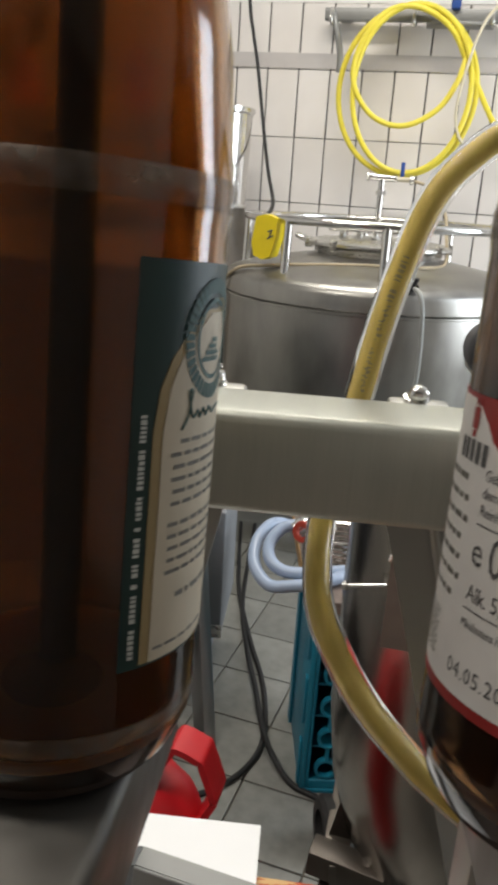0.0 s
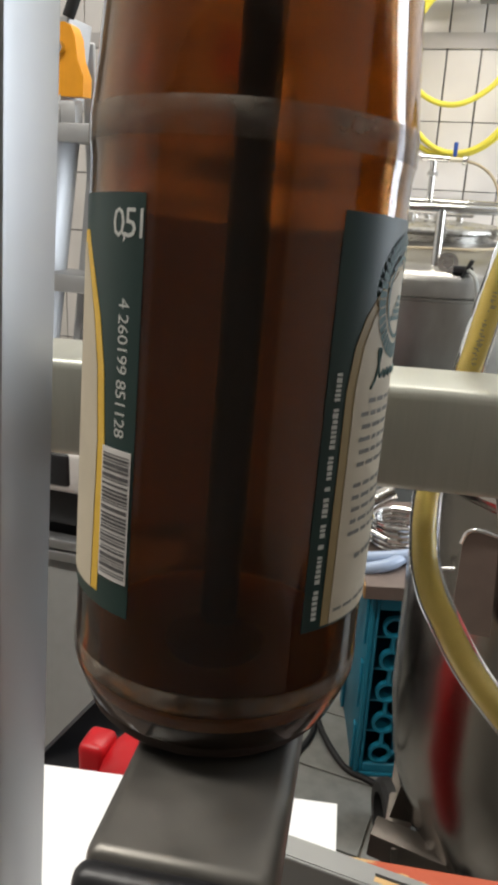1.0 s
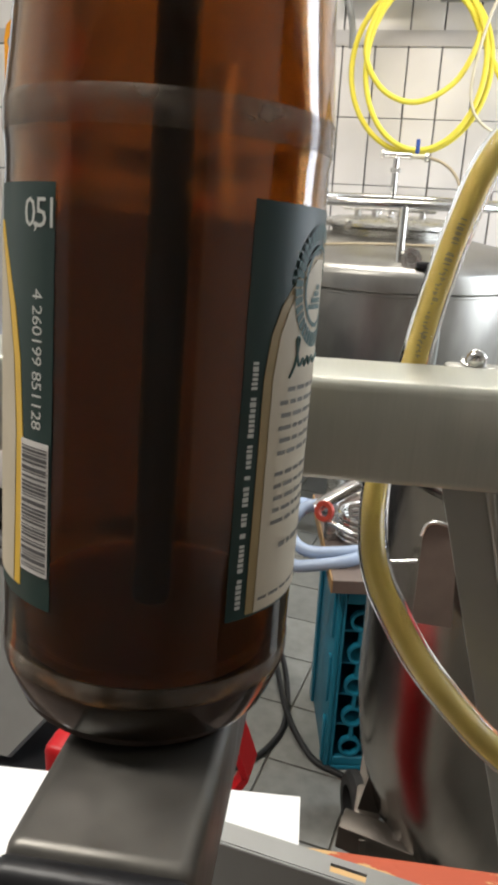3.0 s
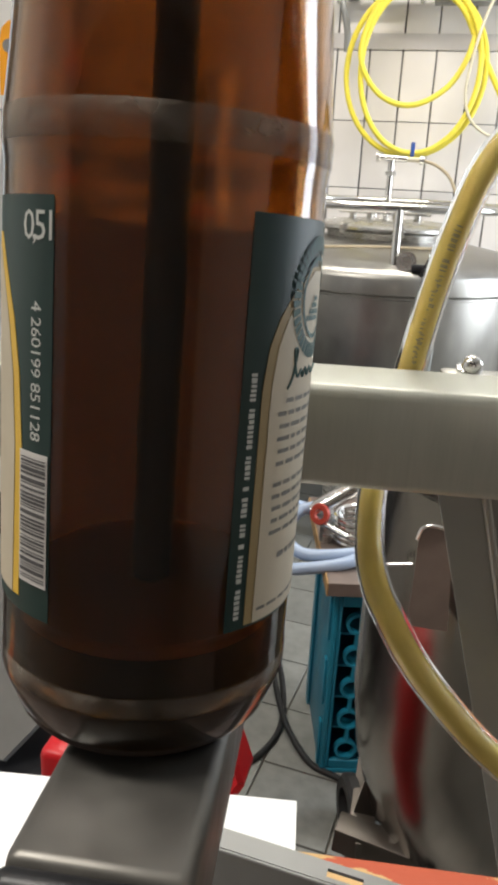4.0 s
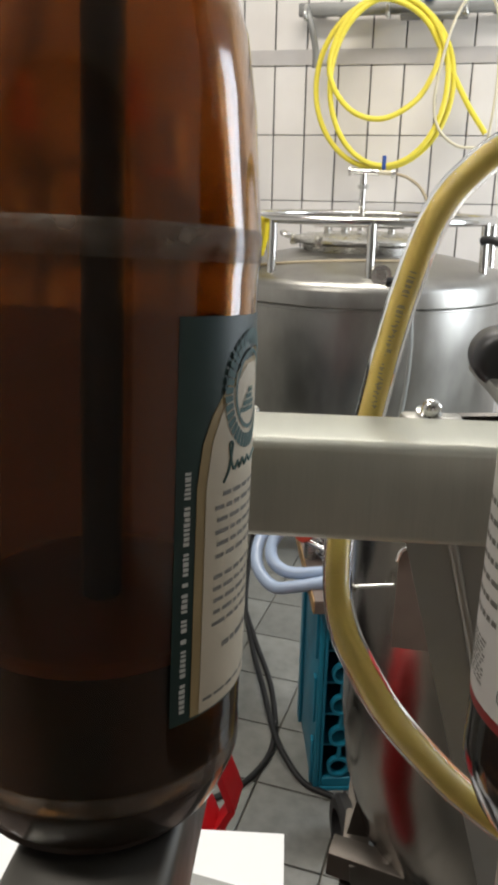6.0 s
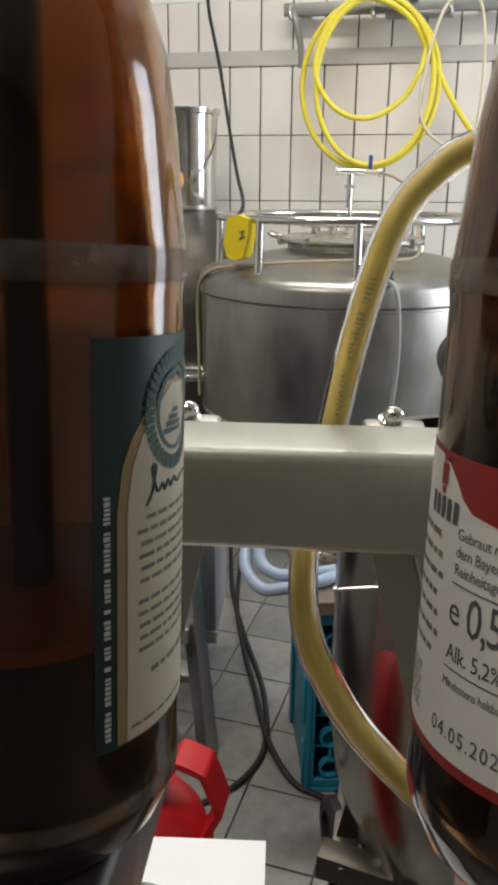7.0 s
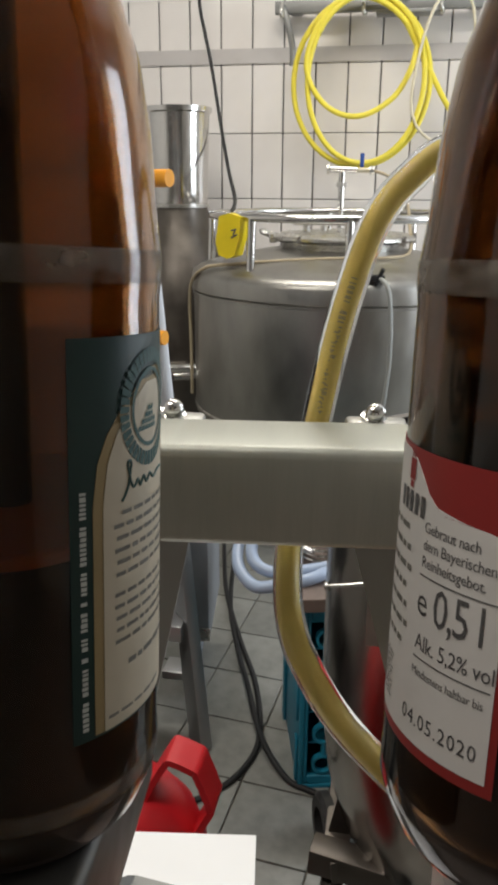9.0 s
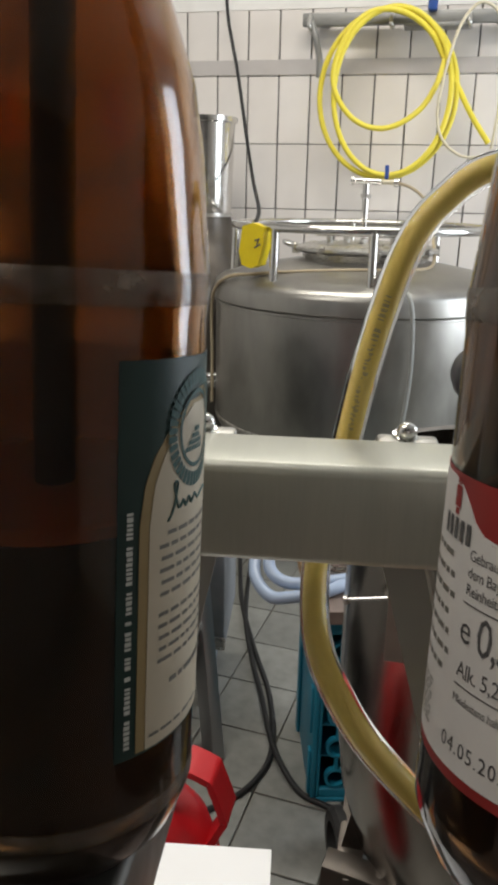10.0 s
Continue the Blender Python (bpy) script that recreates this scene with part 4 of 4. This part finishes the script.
# ---------------------------------------------------------------- the tank and the wall behind
def tank():
    t = thing("beer_tank", pose(0.041, 2.85, 0), "worn stainless steel beer tank with ring rail", "tank")
    R = 0.485
    part("body", lathe([(0, 0.31), (R * 0.75, 0.315), (R * 0.93, 0.34), (R - 0.006, 0.40), (R - 0.006, 0.798), (R, 0.803), (R, 0.842), (R - 0.006, 0.858), (R - 0.026, 0.872), (R * 0.80, 0.895), (R * 0.5, 0.922), (0, 0.935)], 128), M["tank"], t)
    part("seam", lathe([(R - 0.005, 0.788), (R - 0.001, 0.790), (R - 0.001, 0.796), (R - 0.005, 0.798)], 96, True), M["tank"], t)
    part("weld_seam", lathe([(R - 0.0065, 0.408), (R - 0.0035, 0.410), (R - 0.0035, 0.416), (R - 0.0065, 0.418)], 96, True), M["steel"], t)
    for a in (20, 140, 260):
        x, y = 0.36 * math.cos(radians(a)), 0.36 * math.sin(radians(a))
        part("leg", rod((x, y, 0), (x, y, 0.33), 0.03, 16), M["steel"], t)
    rr, zr = 0.420, 1.031
    ring = bmesh.new()
    add_tube(ring, [Vector((rr * math.cos(2 * math.pi * i / 64), rr * math.sin(2 * math.pi * i / 64), zr)) for i in range(64)], 0.0125, 12, True)
    part("rail", ring, M["chrome"], t, "round steel pipe rail")
    for a in (-122.5, -81.5, -25, 5, 55, 100, 145, -175):
        x, y = math.cos(radians(a)), math.sin(radians(a))
        part("rail_post", rod((0.425 * x, 0.425 * y, 0.87), (rr * x, rr * y, zr), 0.0125, 14), M["chrome"], t)
    lid = part("manhole_lid", lathe([(0, 0.984), (0.12, 0.982), (0.205, 0.974), (0.228, 0.968), (0.235, 0.962), (0.235, 0.954), (0.226, 0.948), (0.205, 0.945), (0.200, 0.92), (0, 0.92)], 72), M["steel"], t, "round bolted lid", pose(0.012, 0.02, 0))
    for a in range(0, 360, 45):
        x, y = 0.232 * math.cos(radians(a + 12)), 0.232 * math.sin(radians(a + 12))
        part("lid_clamp", box((x - 0.012, y - 0.012, 0.940), (x + 0.012, y + 0.012, 0.974), 0.004), M["steel"], lid)
    part("lid_handle", tube([(-0.225, -0.03, 0.960), (-0.250, -0.05, 0.968), (-0.268, -0.04, 0.976), (-0.262, -0.01, 0.974), (-0.235, 0.0, 0.962)], 0.008, 10), M["chrome"], lid, "bent lid handle")
    for x in (-0.115, -0.06, 0.02, 0.09):
        part("lid_stud", rod((x, -0.06, 0.970), (x, -0.06, 1.012), 0.011, 12), M["steel"], lid)
        part("lid_nut", rod((x, -0.06, 1.006), (x, -0.06, 1.020), 0.017, 6), M["chrome"], lid)
    part("lid_bridge", box((-0.16, -0.075, 0.998), (0.13, -0.045, 1.006), 0.002), M["steel"], lid)
    v = part("valve", rod((-0.010, 0.15, 0.93), (-0.010, 0.15, 1.165), 0.011, 14), M["chrome"], t, "upright pipe with tee valve")
    part("valve_nut", rod((-0.010, 0.15, 1.118), (-0.010, 0.15, 1.132), 0.018, 8), M["steel"], v)
    part("tee", rod((-0.058, 0.15, 1.176), (0.040, 0.15, 1.172), 0.0105, 14), M["chrome"], v)
    part("tee_end", rod((-0.062, 0.15, 1.176), (-0.052, 0.15, 1.176), 0.016, 14), M["steel"], v)
    part("tee_end", rod((0.082, 0.15, 1.170), (0.097, 0.15, 1.170), 0.015, 14), M["steel"], v)
    part("tee_body", rod((0.040, 0.15, 1.172), (0.092, 0.15, 1.170), 0.008, 14), M["cream_tube"], v)
    part("blue_lever", box((0.048, 0.144, 1.180), (0.062, 0.156, 1.226), 0.004), M["blue_small"], v, "blue valve lever")
    part("cream_hose", tube([(0.090, 0.15, 1.170), (0.14, 0.15, 1.155), (0.185, 0.14, 1.12), (0.215, 0.11, 1.06), (0.225, 0.04, 1.00), (0.23, -0.10, 0.925), (0.17, -0.24, 0.916), (0.0, -0.29, 0.914), (-0.16, -0.30, 0.905), (-0.29, -0.30, 0.893), (-0.385, -0.27, 0.878), (-0.445, -0.215, 0.83), (-0.462, -0.185, 0.75), (-0.462, -0.175, 0.62), (-0.462, -0.175, 0.45)], 0.0055, 10), M["tan_hose"], t, "thin tan hose over the tank")
    tap = part("tap", rod((0.097, -0.385, 0.893), (0.097, -0.455, 0.893), 0.020, 18), M["steel"], t, "small steel tap")
    part("tap_ring", lathe([(0.014, -0.006), (0.028, -0.006), (0.028, 0.006), (0.014, 0.006)], 24, True), M["chrome"], tap, "", pose(0.097, -0.450, 0.893, 90, 0, 0))
    part("tap_handle", box((0.112, -0.462, 0.868), (0.165, -0.442, 0.888), 0.005), M["black"], tap)
    part("tap_lever", rod((0.140, -0.455, 0.860), (0.160, -0.470, 0.905), 0.006, 10), M["black"], tap, "black tap lever")
    part("clear_hose", tube([(0.150, -0.46, 0.880), (0.172, -0.485, 0.862), (0.185, -0.492, 0.80), (0.190, -0.492, 0.64), (0.17, -0.492, 0.42)], 0.0060, 12), M["tank_hose"], t, "pale clear hose")
    part("outlet", rod((-0.47, -0.02, 0.475), (-0.56, -0.06, 0.475), 0.014, 16), M["chrome"], t, "small outlet fitting")
    part("lever", tube([(0.36, -0.36, 0.985), (0.385, -0.38, 0.99), (0.42, -0.40, 0.975), (0.45, -0.40, 0.96)], 0.012, 12), M["black"], t, "black lever grip")


def yellow_box():
    b = thing("yellow_plug_box", pose(-0.262, 2.50, 0.925, 0, 6, -18), "yellow plastic cover hanging at the tank rail", "plastic cover")
    outline = [(-0.036, 0.105), (-0.004, 0.118), (0.036, 0.112), (0.038, 0.055), (0.028, 0.000), (0.004, -0.012), (-0.026, -0.006), (-0.040, 0.030)]
    part("cover", plate(outline, 0.05), M["yellow"], b)
    bm = bmesh.new()
    for x0, z0, x1, z1, w in ((0.010, 0.070, 0.026, 0.076, 0.004), (0.012, 0.050, 0.030, 0.062, 0.005), (0.018, 0.058, 0.024, 0.078, 0.004)):
        add_rod(bm, (x0, -0.0005, z0), (x1, -0.0005, z1), w / 2, 8)
    part("print", bm, M["ink"], b)


def wall_rail():
    w = thing("wall_hose_rail", pose(0, 3.42, 0), "grey steel rail with hooks on the tiled wall", "wall rail")
    part("profile", box((-0.275, -0.015, 1.728), (0.95, 0.015, 1.771), 0.003), M["grey_paint"], w)
    for x in (-0.20, 0.45, 0.90):
        part("spacer", box((x - 0.02, 0.015, 1.735), (x + 0.02, 0.07, 1.765)), M["grey_paint"], w)
    for x in (-0.245, 0.055, 0.33, 0.62):
        part("hook", tube([(x, -0.016, 1.76), (x, -0.045, 1.745), (x, -0.055, 1.725), (x + 0.004, -0.045, 1.712), (x + 0.006, -0.03, 1.716)], 0.008, 10), M["steel"], w)
    part("strap", tube([(-0.245, -0.02, 1.755), (-0.225, -0.035, 1.70), (-0.205, -0.03, 1.62), (-0.203, -0.02, 1.55)], 0.012, 10), M["grey_paint"], w, "grey hanging strap")
    part("shelf_plate", box((0.10, -0.05, 1.712), (0.34, 0.03, 1.724), 0.003), M["grey_paint"], w)
    part("blue_clip", box((0.18, -0.04, 1.765), (0.215, -0.01, 1.83), 0.008), M["blue_small"], w, "blue clip")


def hoses_on_wall():
    h = thing("yellow_hose_coil", pose(0, 3.36, 0), "coiled yellow plastic hose hanging on the wall rail", "hose")
    r = 0.0102
    part("loop", tube(ring_points((0.058, 0.0, 1.482), 0.250, 0.288), r, 12, 4, True), M["hose_yellow"], h)
    part("loop", tube(ring_points((0.075, -0.024, 1.487), 0.212, 0.283, y_wave=0.006), r, 12, 4, True), M["hose_yellow"], h)
    part("loop", tube([(0.255, -0.01, 1.60), (0.235, -0.02, 1.52), (0.185, -0.025, 1.435), (0.10, -0.03, 1.378), (0.02, -0.03, 1.368), (-0.06, -0.03, 1.40), (-0.120, -0.03, 1.47), (-0.142, -0.03, 1.55),
                       (-0.115, -0.03, 1.65), (-0.05, -0.03, 1.735), (0.03, -0.03, 1.762), (0.12, -0.03, 1.742), (0.20, -0.02, 1.685), (0.255, -0.005, 1.60), (0.31, 0.0, 1.51), (0.37, 0.0, 1.41), (0.437, 0.0, 1.319)], r, 12), M["hose_yellow"], h)
    c = single("thin_cream_hose", tube([(0.45, 0.02, 1.30), (0.46, 0.0, 1.45), (0.455, 0.0, 1.62), (0.43, 0, 1.74), (0.37, -0.03, 1.775), (0.32, -0.03, 1.74), (0.285, -0.045, 1.66), (0.26, -0.045, 1.55), (0.245, -0.045, 1.42), (0.27, -0.04, 1.33), (0.34, -0.03, 1.275), (0.42, -0.02, 1.27)], 0.0055, 10),
               M["cream_tube"], pose(0, 3.36, 0), "thin cream hose hanging on the wall rail", "hose")
    single("hanging_cable", tube([(-0.61, 3.40, 2.68), (-0.585, 3.40, 2.1), (-0.564, 3.40, 1.791), (-0.541, 3.39, 1.675), (-0.511, 3.37, 1.555), (-0.458, 3.30, 1.33), (-0.386, 3.10, 1.173), (-0.322, 2.90, 1.088), (-0.285, 2.72, 1.055), (-0.275, 2.60, 1.035)], 0.0065, 10), M["rubber"], pose(0, 0, 0),
           "black cable hanging down to the tank", "cable")


def back_vessel():
    v = thing("steel_vessel", pose(-0.60, 3.20, 0), "tall stainless steel vessel with open cylinder on top", "vessel")
    # body's dark reflections are put into its colour by the dark material
    part("body", lathe([(0, 0.08), (0.20, 0.08), (0.215, 0.12), (0.215, 0.68), (0.205, 0.76), (0.178, 0.84), (0.145, 0.91), (0.116, 0.98), (0.106, 1.045), (0.0, 1.046)], 64), M["dark_steel"], v, "steel body coloured dark for what it reflects")
    part("hopper", lathe([(0.104, 1.047), (0.107, 1.06), (0.117, 1.37), (0.126, 1.375), (0.126, 1.392), (0.113, 1.392), (0.103, 1.065), (0.09, 1.047)], 64, True), M["chrome"], v, "bright open steel cylinder")
    part("band", lathe([(0.105, 1.040), (0.116, 1.042), (0.116, 1.052), (0.105, 1.054)], 48, True), M["steel"], v)
    part("pipe", rod((0.0, -0.225, 0.46), (0.17, -0.225, 0.47), 0.02, 14), M["chrome"], v)
    for a in (40, 160, 280):
        part("leg", rod((0.17 * math.cos(radians(a)), 0.17 * math.sin(radians(a)), 0), (0.17 * math.cos(radians(a)), 0.17 * math.sin(radians(a)), 0.1), 0.02), M["steel"], v)


tank()
yellow_box()
wall_rail()
hoses_on_wall()
back_vessel()
floor_tiles()


def motions():
    fill_beer()


motions()
